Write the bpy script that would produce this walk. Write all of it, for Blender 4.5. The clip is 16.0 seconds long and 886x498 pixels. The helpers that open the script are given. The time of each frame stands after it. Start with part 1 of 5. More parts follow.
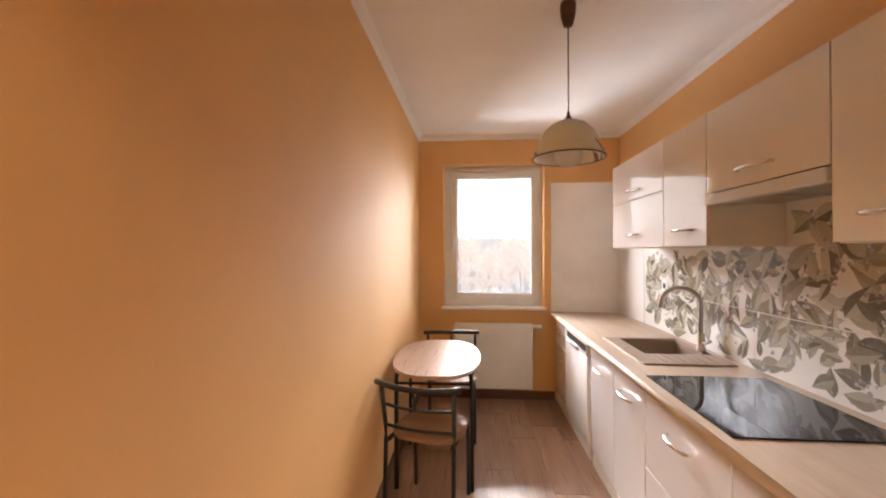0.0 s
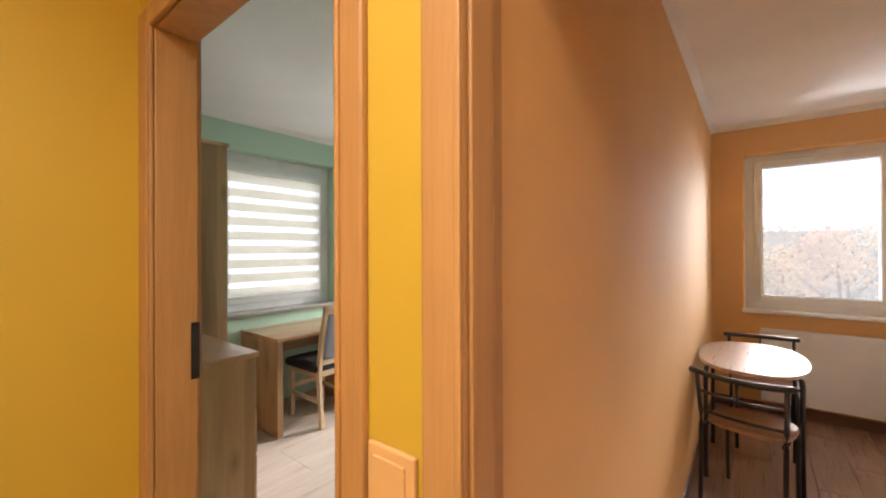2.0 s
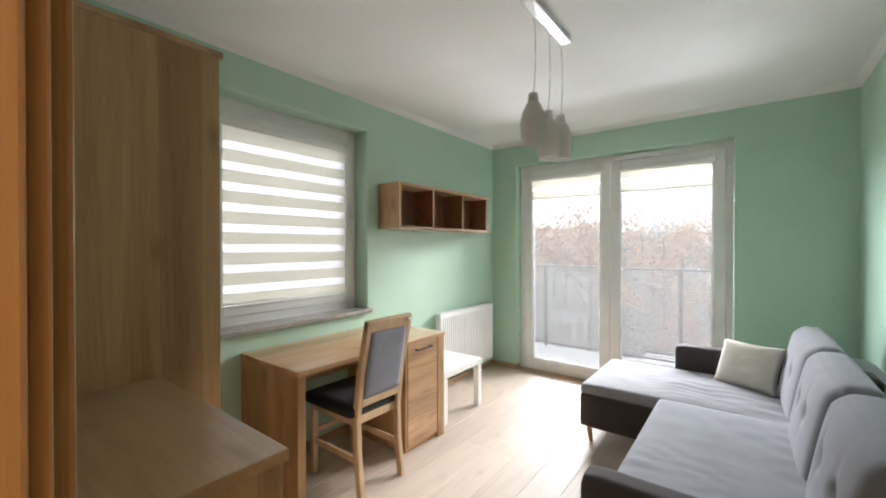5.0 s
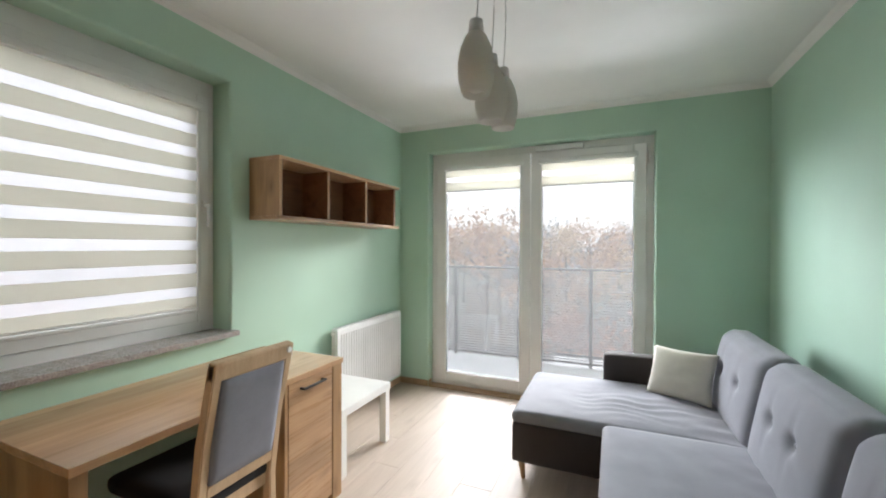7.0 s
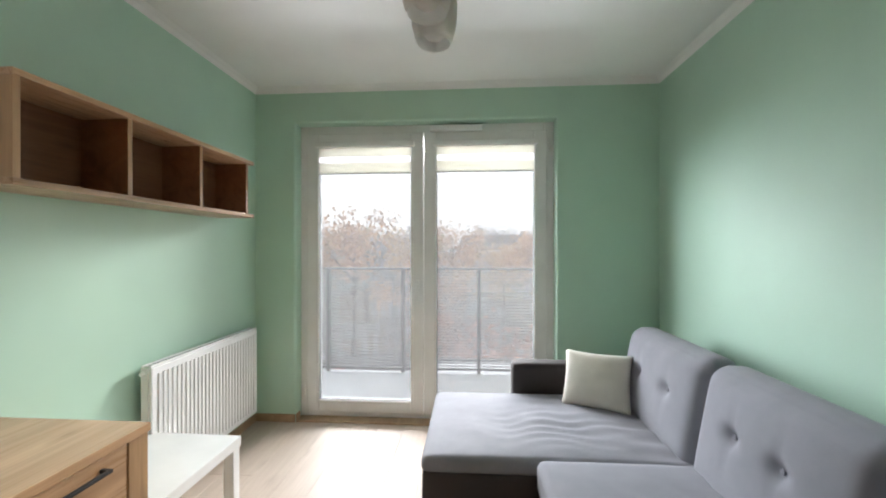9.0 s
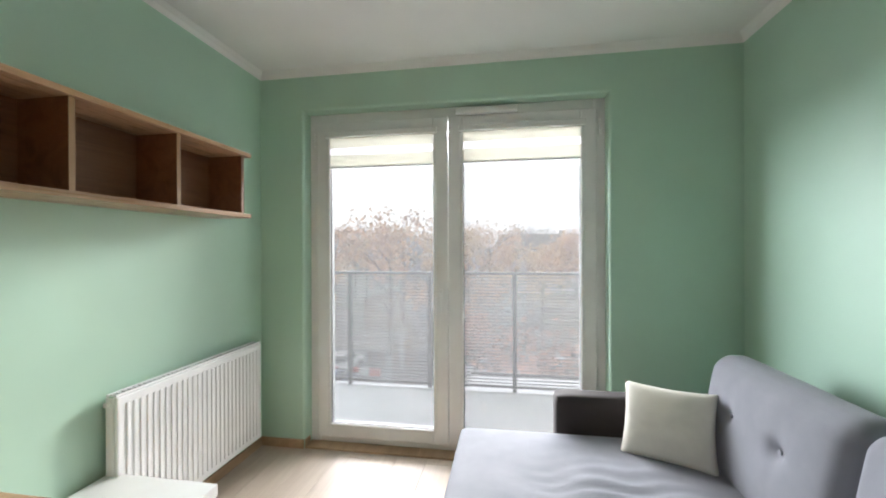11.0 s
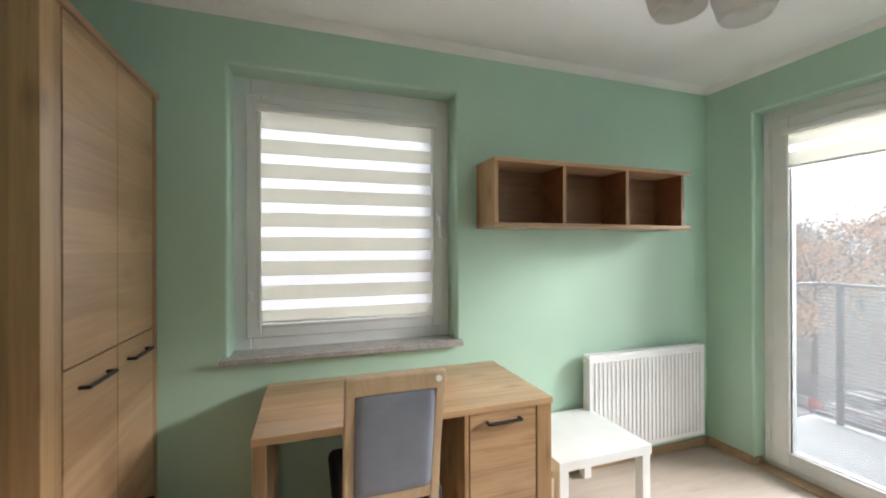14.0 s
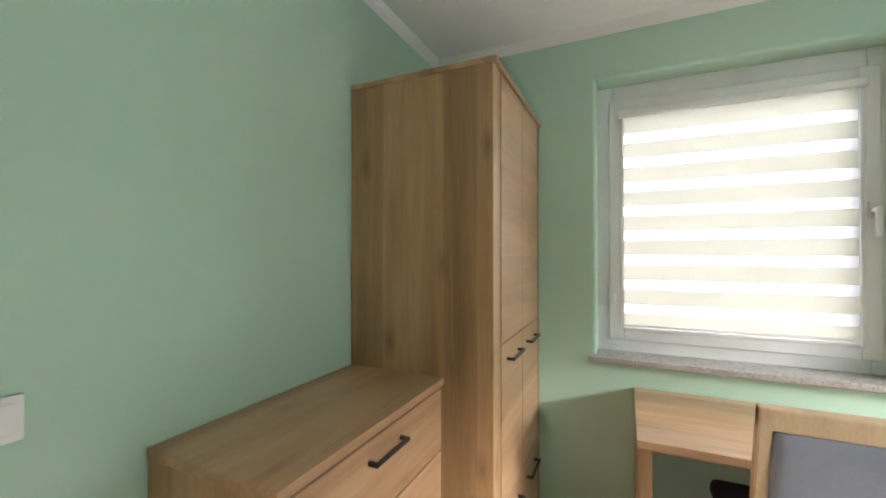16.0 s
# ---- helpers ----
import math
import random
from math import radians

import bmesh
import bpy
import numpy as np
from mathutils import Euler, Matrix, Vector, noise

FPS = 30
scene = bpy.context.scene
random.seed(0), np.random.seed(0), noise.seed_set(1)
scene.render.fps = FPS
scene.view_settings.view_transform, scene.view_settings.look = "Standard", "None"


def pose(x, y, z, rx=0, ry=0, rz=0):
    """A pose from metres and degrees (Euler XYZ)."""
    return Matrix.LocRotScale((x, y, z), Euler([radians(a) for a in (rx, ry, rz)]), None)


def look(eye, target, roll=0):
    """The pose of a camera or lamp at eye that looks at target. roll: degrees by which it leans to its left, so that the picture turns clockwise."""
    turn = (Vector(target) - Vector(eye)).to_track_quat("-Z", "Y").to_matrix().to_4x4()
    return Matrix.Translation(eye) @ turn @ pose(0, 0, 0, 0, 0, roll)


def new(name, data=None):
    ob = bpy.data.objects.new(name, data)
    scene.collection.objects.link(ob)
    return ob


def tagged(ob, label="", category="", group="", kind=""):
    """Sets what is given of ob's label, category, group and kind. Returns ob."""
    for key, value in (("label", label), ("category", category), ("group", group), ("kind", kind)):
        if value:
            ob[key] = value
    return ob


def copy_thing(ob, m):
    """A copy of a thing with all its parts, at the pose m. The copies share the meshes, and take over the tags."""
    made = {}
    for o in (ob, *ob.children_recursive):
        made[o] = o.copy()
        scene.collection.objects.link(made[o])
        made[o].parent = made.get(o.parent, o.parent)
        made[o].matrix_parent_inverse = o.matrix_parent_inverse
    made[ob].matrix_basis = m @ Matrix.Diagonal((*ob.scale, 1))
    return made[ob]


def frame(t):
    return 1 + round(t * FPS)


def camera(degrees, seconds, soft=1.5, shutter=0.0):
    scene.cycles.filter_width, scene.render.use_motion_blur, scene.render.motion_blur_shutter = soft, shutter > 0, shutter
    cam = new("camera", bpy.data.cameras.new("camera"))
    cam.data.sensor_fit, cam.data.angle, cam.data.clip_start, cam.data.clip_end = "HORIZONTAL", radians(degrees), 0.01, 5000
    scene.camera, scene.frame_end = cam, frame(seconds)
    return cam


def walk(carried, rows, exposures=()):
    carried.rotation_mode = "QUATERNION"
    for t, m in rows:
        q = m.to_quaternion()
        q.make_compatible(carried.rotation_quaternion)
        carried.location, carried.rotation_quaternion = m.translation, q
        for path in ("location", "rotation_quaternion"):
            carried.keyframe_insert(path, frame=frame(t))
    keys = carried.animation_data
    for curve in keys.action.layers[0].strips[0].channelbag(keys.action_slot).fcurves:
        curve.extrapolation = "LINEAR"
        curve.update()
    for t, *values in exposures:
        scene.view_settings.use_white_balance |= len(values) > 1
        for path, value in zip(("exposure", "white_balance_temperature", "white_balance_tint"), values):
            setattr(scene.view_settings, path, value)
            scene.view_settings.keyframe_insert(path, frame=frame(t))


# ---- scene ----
cam = camera(96.5, 16.0, soft=2.0)
PATH = [
    (0, (-1.313, 3.048, 1.472), (-1.465, 5.043, 1.486), 0.0),
    (0.5, (-1.363, 2.821, 1.485), (-1.705, 4.791, 1.495), 0.0),
    (1, (-1.387, 2.668, 1.473), (-2.023, 4.564, 1.484), 0.1),
    (1.5, (-1.407, 2.533, 1.469), (-2.379, 4.281, 1.476), -0.1),
    (2, (-1.532, 2.433, 1.479), (-2.767, 4.006, 1.484), -0.2),
    (2.5, (-1.735, 2.356, 1.467), (-3.073, 3.842, 1.462), -0.1),
    (3, (-1.906, 2.381, 1.445), (-3.226, 3.884, 1.435), 0.0),
    (3.2, (-1.98, 2.437, 1.436), (-3.287, 3.952, 1.423), -0.2),
    (5.5, (-2.688, 3.014, 1.438), (-3.853, 4.639, 1.419), 0.2),
    (6, (-2.77, 3.14, 1.44), (-3.839, 4.831, 1.418), 0.2),
    (6.2, (-2.817, 3.181, 1.425), (-3.83, 4.905, 1.411), 0.1),
    (6.5, (-2.885, 3.26, 1.407), (-3.815, 5.031, 1.4), 0.1),
    (7, (-2.978, 3.412, 1.425), (-3.766, 5.25, 1.411), 0.2),
    (7.5, (-3.082, 3.544, 1.42), (-3.699, 5.446, 1.403), 0.2),
    (8, (-3.176, 3.711, 1.399), (-3.622, 5.661, 1.387), 0.1),
    (8.5, (-3.251, 3.858, 1.393), (-3.55, 5.835, 1.377), 0.3),
    (9, (-3.297, 3.971, 1.377), (-3.435, 5.966, 1.375), 0.0),
    (11.5, (-3.243, 4.446, 1.418), (-3.739, 6.384, 1.415), -0.4),
    (12, (-3.148, 4.386, 1.433), (-4.012, 6.189, 1.425), -0.2),
    (12.5, (-3.035, 4.308, 1.432), (-4.241, 5.903, 1.435), -0.2),
    (13, (-2.97, 4.256, 1.443), (-4.455, 5.596, 1.446), -0.3),
    (13.5, (-2.907, 4.242, 1.444), (-4.64, 5.239, 1.451), -0.2),
    (14, (-2.856, 4.185, 1.456), (-4.75, 4.826, 1.459), -0.2),
    (14.5, (-2.826, 4.142, 1.455), (-4.803, 4.444, 1.466), -0.2),
    (15, (-2.813, 4.067, 1.46), (-4.812, 4.016, 1.473), -0.1),
    (15.5, (-2.789, 4.014, 1.473), (-4.739, 3.571, 1.477), -0.1),
    (16, (-2.803, 3.96, 1.465), (-4.62, 3.123, 1.481), 0.0),
]
EXPOSURES = [(0.0, 2.6, 6600, 16), (1.0, 2.55, 6600, 16), (2.0, 2.4, 6550, 14), (3.0, 2.1, 6500, 12), (5.5, 2.2, 6500, 12), (7.0, 1.95, 6400, 12), (9.0, 1.88, 6400, 12), (11.5, 1.9, 6400, 12), (12.5, 1.8, 6400, 12), (13.5, 1.88, 6400, 12), (14.0, 2.1, 6400, 12), (15.0, 2.5, 6400, 12), (16.0, 2.75, 6400, 12)]
walk(cam, [(t, look(eye, target, roll)) for t, eye, target, roll in PATH], EXPOSURES)

# ---------- world and light ----------
FLOOR, CEIL = 0.065, 2.592
world = bpy.data.worlds.new("overcast_sky")
scene.world = world
world.use_nodes = True
wn = world.node_tree
sky = wn.nodes.new("ShaderNodeTexSky")
sky.sky_type = "NISHITA"
sky.sun_disc = False
sky.sun_elevation, sky.sun_rotation = radians(38), radians(-35)
sky.air_density, sky.dust_density, sky.ozone_density = 1.2, 4.0, 1.0
veil = wn.nodes.new("ShaderNodeMix")
veil.data_type = "RGBA"
veil.inputs[0].default_value = 0.78
veil.inputs[7].default_value = (23.8, 24.2, 24.8, 1)
wn.links.new(sky.outputs[0], veil.inputs[6])
bg = wn.nodes["Background"]
bg.inputs["Strength"].default_value = 0.026
wn.links.new(veil.outputs[2], bg.inputs["Color"])

sun_data = bpy.data.lights.new("sun", "SUN")
sun_data.energy, sun_data.angle, sun_data.color = 0.5, radians(25), (1.0, 0.96, 0.9)
sun = new("sun", sun_data)
sun.matrix_basis = look((-20, 30, 30), (0, 0, 0))


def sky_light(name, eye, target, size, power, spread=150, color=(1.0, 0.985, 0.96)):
    """An added soft area lamp; most stand in for sky light before an opening."""
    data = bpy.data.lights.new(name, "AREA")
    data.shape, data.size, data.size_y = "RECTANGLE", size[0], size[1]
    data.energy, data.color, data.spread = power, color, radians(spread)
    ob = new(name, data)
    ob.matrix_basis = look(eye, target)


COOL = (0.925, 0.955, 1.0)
# Unseen lamps added outside, lifting the rooms beyond what the sky gives.
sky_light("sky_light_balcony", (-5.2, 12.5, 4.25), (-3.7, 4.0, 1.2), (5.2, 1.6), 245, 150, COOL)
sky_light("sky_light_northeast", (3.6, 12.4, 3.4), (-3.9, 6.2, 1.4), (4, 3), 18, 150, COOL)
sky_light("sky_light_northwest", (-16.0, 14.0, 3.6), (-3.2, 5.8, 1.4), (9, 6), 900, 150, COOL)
# Unseen lamp low outside, added to brighten the room's ceiling.
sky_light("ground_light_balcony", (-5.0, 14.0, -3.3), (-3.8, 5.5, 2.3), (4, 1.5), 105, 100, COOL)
sky_light("sky_light_kitchen", (-1.1, 12.5, 4.1), (-0.8, 4.6, 1.3), (3, 1.3), 125, 90)
sky_light("sky_light_kitchen_east", (1.9, 12.4, 2.4), (-1.3, 6.5, 1.5), (2, 3), 9, 60)
sky_light("sky_light_west", (-11.0, 4.4, 6.2), (-4.5, 4.4, 1.2), (5, 3), 150, 150, COOL)
# Warm panel added out of view, only to brighten the hall.
sky_light("hall_ceiling_light", (-1.5, 1.85, 2.56), (-1.5, 1.85, 0.0), (1.2, 0.5), 8, 170, (1.0, 0.9, 0.74))


# ---------- building blocks ----------
def world_of(ob):
    return (world_of(ob.parent) if ob.parent else Matrix()) @ ob.matrix_parent_inverse @ ob.matrix_basis


def thing(name, at, label, category, group=""):
    """An Empty at the thing's base."""
    ob = new(name)
    ob.matrix_basis = Matrix.Translation(at)
    return tagged(ob, label, category, group)


def part(name, bm, material, parent=None, label="", smooth=False):
    """Links a bmesh, given in world places, as one mesh object under its parent."""
    me = bpy.data.meshes.new(name)
    bm.normal_update()
    bm.to_mesh(me)
    bm.free()
    me.materials.append(material)
    if smooth:
        for p in me.polygons:
            p.use_smooth = True
    ob = new(name, me)
    if parent:
        me.transform(world_of(parent).inverted())
        ob.parent = parent
    return tagged(ob, label)


def solo(name, bm, material, label, category="", group="", kind="", smooth=False):
    return tagged(part(name, bm, material, None, label, smooth), "", category, group, kind)


def box(x0, x1, y0, y1, z0, z1, bevel=0.0, seg=2, bm=None, m=None):
    bm = bm or bmesh.new()
    made = bmesh.ops.create_cube(bm, size=1)["verts"]
    for v in made:
        v.co = Vector((x0 + (x1 - x0) * (v.co.x + 0.5), y0 + (y1 - y0) * (v.co.y + 0.5), z0 + (z1 - z0) * (v.co.z + 0.5)))
    if bevel:
        edges = list({e for v in made for e in v.link_edges})
        out = bmesh.ops.bevel(bm, geom=edges, offset=bevel, segments=seg, affect="EDGES", profile=0.5)
        made = list({v for f in out["faces"] for v in f.verts} | {v for v in made if v.is_valid})
    if m:
        bmesh.ops.transform(bm, matrix=m, verts=[v for v in made if v.is_valid])
    return bm


def frame_box(u0, u1, z0, z1, w, d0, d1, m, bottom=None, bevel=0.004):
    """Four bars round an opening; u along the wall, d outwards."""
    bm = bmesh.new()
    b = w if bottom is None else bottom
    box(u0, u0 + w, d0, d1, z0, z1, bevel, 1, bm, m)
    box(u1 - w, u1, d0, d1, z0, z1, bevel, 1, bm, m)
    box(u0 + w, u1 - w, d0 + 0.001, d1 - 0.001, z1 - w, z1, bevel, 1, bm, m)
    box(u0 + w, u1 - w, d0 + 0.001, d1 - 0.001, z0, z0 + b, bevel, 1, bm, m)
    return bm


def tube(points, r, seg=10, bm=None, r_end=None):
    """A round rod along a line of points, with closed ends."""
    bm = bm or bmesh.new()
    pts = [Vector(p) for p in points]
    rings = []
    for i, p in enumerate(pts):
        d = (pts[min(i + 1, len(pts) - 1)] - pts[max(i - 1, 0)]).normalized()
        q = d.to_track_quat("Z", "Y")
        rad = r if r_end is None else r + (r_end - r) * i / (len(pts) - 1)
        rings.append([bm.verts.new(p + q @ Vector((rad * math.cos(2 * math.pi * k / seg), rad * math.sin(2 * math.pi * k / seg), 0))) for k in range(seg)])
    for a, b in zip(rings, rings[1:]):
        for k in range(seg):
            bm.faces.new((a[k], a[(k + 1) % seg], b[(k + 1) % seg], b[k]))
    bm.faces.new(rings[0][::-1])
    bm.faces.new(rings[-1])
    return bm


def arc(a, b, bow, n=10):
    """Points from a to b, bowed by the vector in the middle."""
    a, b, bow = Vector(a), Vector(b), Vector(bow)
    return [a.lerp(b, i / n) + bow * (1 - (2 * i / n - 1) ** 2) for i in range(n + 1)]


def lathe(profile, at, seg=32, bm=None):
    """Turns (radius, height) pairs round an upright axis at the place."""
    bm = bm or bmesh.new()
    rings = [[bm.verts.new((at[0] + r * math.cos(2 * math.pi * k / seg), at[1] + r * math.sin(2 * math.pi * k / seg), at[2] + z)) for k in range(seg)] for r, z in profile]
    for a, b in zip(rings, rings[1:]):
        for k in range(seg):
            bm.faces.new((a[k], a[(k + 1) % seg], b[(k + 1) % seg], b[k]))
    return bm


def cushion(lo, hi, r, cuts=16, shape=None):
    """A padded block with round edges; shape(p, s) moves each point, s being its place from -1 to 1 in the block."""
    bm = bmesh.new()
    bmesh.ops.create_cube(bm, size=2)
    bmesh.ops.subdivide_edges(bm, edges=bm.edges[:], cuts=cuts, use_grid_fill=True)
    lo, hi = Vector(lo), Vector(hi)
    mid, half = (lo + hi) / 2, (hi - lo) / 2
    for v in bm.verts:
        s = v.co.copy()
        p = Vector([s[i] * half[i] for i in range(3)])
        q = Vector([max(-(half[i] - r), min(half[i] - r, p[i])) for i in range(3)])
        d = p - q
        if d.length > 1e-6:
            p = q + d.normalized() * min(r, d.length) if sum(abs(c) > 1e-6 for c in d) == 1 else q + d.normalized() * r
        v.co = mid + p
        if shape:
            v.co = shape(v.co.copy(), s)
    return bm


NORTH = Matrix()
WEST = Matrix.Rotation(radians(90), 4, "Z")


# ---------- materials ----------
class Net:
    def __init__(self, name):
        self.mat = bpy.data.materials.new(name)
        self.mat.use_nodes = True
        self.tree = self.mat.node_tree
        self.bsdf = self.tree.nodes["Principled BSDF"]

    def node(self, kind, **inputs):
        n = self.tree.nodes.new(kind)
        for key, value in inputs.items():
            self.feed(n, key.replace("_", " "), value)
        return n

    def feed(self, n, key, value):
        socket = n.inputs[int(key) if key.strip().isdigit() else key]
        if isinstance(value, bpy.types.NodeSocket):
            self.tree.links.new(value, socket)
        else:
            socket.default_value = value

    def coords(self, scale=(1, 1, 1), kind="Object"):
        tc = self.node("ShaderNodeTexCoord")
        return self.node("ShaderNodeMapping", Vector=tc.outputs[kind], Scale=scale).outputs[0]

    def noise(self, vec, scale, detail=4.0, rough=0.55, distort=0.0):
        return self.node("ShaderNodeTexNoise", Vector=vec, Scale=scale, Detail=detail, Roughness=rough, Distortion=distort).outputs["Fac"]

    def ramp(self, fac, *stops):
        n = self.node("ShaderNodeValToRGB", Fac=fac)
        while len(n.color_ramp.elements) < len(stops):
            n.color_ramp.elements.new(0.5)
        for e, (pos, col) in zip(n.color_ramp.elements, stops):
            e.position, e.color = pos, (*col, 1)
        return n.outputs[0]

    def mix(self, fac, a, b, mode="MIX"):
        n = self.tree.nodes.new("ShaderNodeMix")
        n.data_type, n.blend_type = "RGBA", mode
        for i, value in ((0, fac), (6, a), (7, b)):
            if isinstance(value, tuple):
                value = (*value, 1)
            self.feed(n, str(i), value)
        return n.outputs[2]

    def math(self, op, a, b=0.0):
        n = self.tree.nodes.new("ShaderNodeMath")
        n.operation = op
        self.feed(n, "0", a)
        self.feed(n, "1", b)
        return n.outputs[0]

    def bump(self, height, strength, distance=0.01):
        return self.node("ShaderNodeBump", Strength=strength, Distance=distance, Height=height).outputs[0]

    def set(self, **inputs):
        for key, value in inputs.items():
            if isinstance(value, tuple) and len(value) == 3:
                value = (*value, 1)
            self.feed(self.bsdf, key.replace("_", " "), value)
        return self


def shade(c, k):
    return tuple(min(1.0, v * k) for v in c)


def paint(name, color, rough=0.7, grain=260.0, vary=0.05, relief=0.12):
    n = Net(name)
    vec = n.coords()
    big, small = n.noise(vec, 1.3, 3), n.noise(vec, grain, 3)
    col = n.ramp(big, (0.3, shade(color, 1 - vary)), (0.7, shade(color, 1 + vary)))
    n.set(Base_Color=n.mix(0.04, col, n.ramp(small, (0.35, shade(color, 0.8)), (0.65, shade(color, 1.1)))), Roughness=n.math("ADD", n.math("MULTIPLY", small, 0.12), rough - 0.06), Normal=n.bump(small, relief, 0.002))
    return n.mat


def plain(name, color, rough=0.4, metal=0.0, grain=120.0, vary=0.06, relief=0.03, **more):
    n = Net(name)
    vec = n.coords()
    fine, big = n.noise(vec, grain, 3), n.noise(vec, 3.0, 3)
    n.set(Base_Color=n.ramp(big, (0.3, shade(color, 1 - vary)), (0.7, shade(color, 1 + vary))), Roughness=n.math("ADD", n.math("MULTIPLY", fine, 0.14), max(0.0, rough - 0.07)), Metallic=metal, Normal=n.bump(fine, relief, 0.001), **more)
    return n.mat


def wood(name, light, dark, axis, rough=0.5, knots=0.6, size=1.0, each=False, spread=0.12, boards=0.0):
    """Long grain along one axis (0 x, 1 y, 2 z), with streaks, pores and a few knots."""
    n = Net(name)
    long = [9.0 * size] * 3
    long[axis] = 0.8 * size
    fine = [130.0 * size] * 3
    fine[axis] = 4.0 * size
    vec = n.coords()
    if each:
        rnd = n.node("ShaderNodeObjectInfo").outputs["Random"]
        shift = n.node("ShaderNodeCombineXYZ", X=n.math("MULTIPLY", rnd, 37.0), Y=n.math("MULTIPLY", rnd, 91.0), Z=n.math("MULTIPLY", rnd, 53.0)).outputs[0]
        add = n.tree.nodes.new("ShaderNodeVectorMath")
        n.feed(add, "0", vec)
        n.feed(add, "1", shift)
        vec = add.outputs[0]
    lv = n.node("ShaderNodeMapping", Vector=vec, Scale=tuple(long)).outputs[0]
    fv = n.node("ShaderNodeMapping", Vector=vec, Scale=tuple(fine)).outputs[0]
    streak = n.noise(lv, 1.0, 6, 0.62, 1.2)
    broad = n.noise(lv, 0.32, 3, 0.5, 0.6)
    pore = n.noise(fv, 1.0, 3, 0.6)
    sep = n.node("ShaderNodeSeparateXYZ", Vector=vec).outputs
    across = n.math("ADD", sep[(axis + 1) % 3], sep[(axis + 2) % 3])
    if boards:
        cell = n.node("ShaderNodeTexWhiteNoise")
        cell.noise_dimensions = "1D"
        n.feed(cell, "W", n.math("FLOOR", n.math("DIVIDE", n.math("ADD", across, n.math("MULTIPLY", broad, 0.02)), boards)))
        board = cell.outputs["Value"]
    kv = n.node("ShaderNodeCombineXYZ", X=n.math("MULTIPLY", across, 5.5 * size), Y=n.math("MULTIPLY", sep[axis], 2.4 * size)).outputs[0]
    cells = n.node("ShaderNodeTexVoronoi", Vector=kv, Scale=1.0)
    cells.voronoi_dimensions = "2D"
    wob = n.math("ADD", cells.outputs["Distance"], n.math("MULTIPLY", n.math("SUBTRACT", streak, 0.5), 0.25))
    rare = n.math("GREATER_THAN", n.node("ShaderNodeSeparateXYZ", Vector=cells.outputs["Color"]).outputs[0], 0.5)
    knot = n.ramp(wob, (0.0, (1, 1, 1)), (0.07, (0.55, 0.55, 0.55)), (0.2, (0, 0, 0)))
    mid = tuple((a + b) / 2 for a, b in zip(light, dark))
    col = n.ramp(streak, (0.28, dark), (0.42, mid), (0.58, light), (0.75, shade(light, 1.06)))
    col = n.mix(n.math("MULTIPLY", broad, 0.5), col, n.ramp(broad, (0.35, mid), (0.65, light)))
    col = n.mix(0.16, col, n.ramp(pore, (0.38, shade(dark, 0.7)), (0.62, light)))
    if boards:
        col = n.mix(1.0, col, n.ramp(board, (0.0, (0.8, 0.8, 0.8)), (1.0, (1.06, 1.06, 1.06))), "MULTIPLY")
        col = n.mix(1.0, col, n.ramp(broad, (0.33, (0.72, 0.69, 0.64)), (0.52, (1.0, 1.0, 1.0))), "MULTIPLY")
    col = n.mix(n.math("MULTIPLY", n.math("MULTIPLY", knot, rare), knots), col, shade(dark, 0.62))
    if each:
        tone = n.ramp(rnd, (0.0, (1 - spread,) * 3), (1.0, (1.0,) * 3))
        col = n.mix(1.0, col, tone, "MULTIPLY")
    n.set(Base_Color=col, Roughness=n.math("ADD", n.math("MULTIPLY", pore, 0.18), rough - 0.09), Normal=n.bump(pore, 0.1, 0.001))
    return n.mat


def fabric(name, color, rough=0.9, weave=900.0, vary=0.1, sheen=0.3):
    n = Net(name)
    vec = n.coords()
    thread, cloud = n.noise(vec, weave, 2), n.noise(vec, 7.0, 4)
    base = n.ramp(cloud, (0.3, shade(color, 1 - vary)), (0.7, shade(color, 1 + vary)))
    n.set(Base_Color=n.mix(0.2, base, n.ramp(thread, (0.3, shade(color, 0.55)), (0.7, shade(color, 1.35)))), Roughness=rough, Normal=n.bump(thread, 0.25, 0.001), Sheen_Weight=sheen, Sheen_Roughness=0.5)
    return n.mat


def pane_glass(name, tint=(0.64, 0.65, 0.65), haze=0.034):
    """Glass tinted to dim the outdoors, its haze added as a translucent veil."""
    n = Net(name)
    n.tree.nodes.remove(n.bsdf)
    clear = n.node("ShaderNodeBsdfTransparent", Color=(*tint, 1))
    gloss = n.node("ShaderNodeBsdfGlossy", Roughness=0.01)
    # The translucent share lays a pale outdoor haze over the view.
    haze_veil = n.node("ShaderNodeBsdfTranslucent", Color=(0.9, 0.9, 0.9, 1))
    hazed = n.node("ShaderNodeMixShader")
    n.feed(hazed, "0", n.math("MULTIPLY", n.math("ADD", n.math("MULTIPLY", n.noise(n.coords(), 2.5, 4), 0.3), 0.85), haze))
    n.tree.links.new(clear.outputs[0], hazed.inputs[1])
    n.tree.links.new(haze_veil.outputs[0], hazed.inputs[2])
    mixed = n.node("ShaderNodeMixShader")
    n.feed(mixed, "0", n.node("ShaderNodeFresnel", IOR=1.45).outputs[0])
    n.tree.links.new(hazed.outputs[0], mixed.inputs[1])
    n.tree.links.new(gloss.outputs[0], mixed.inputs[2])
    n.tree.links.new(mixed.outputs[0], n.tree.nodes["Material Output"].inputs["Surface"])
    return n.mat


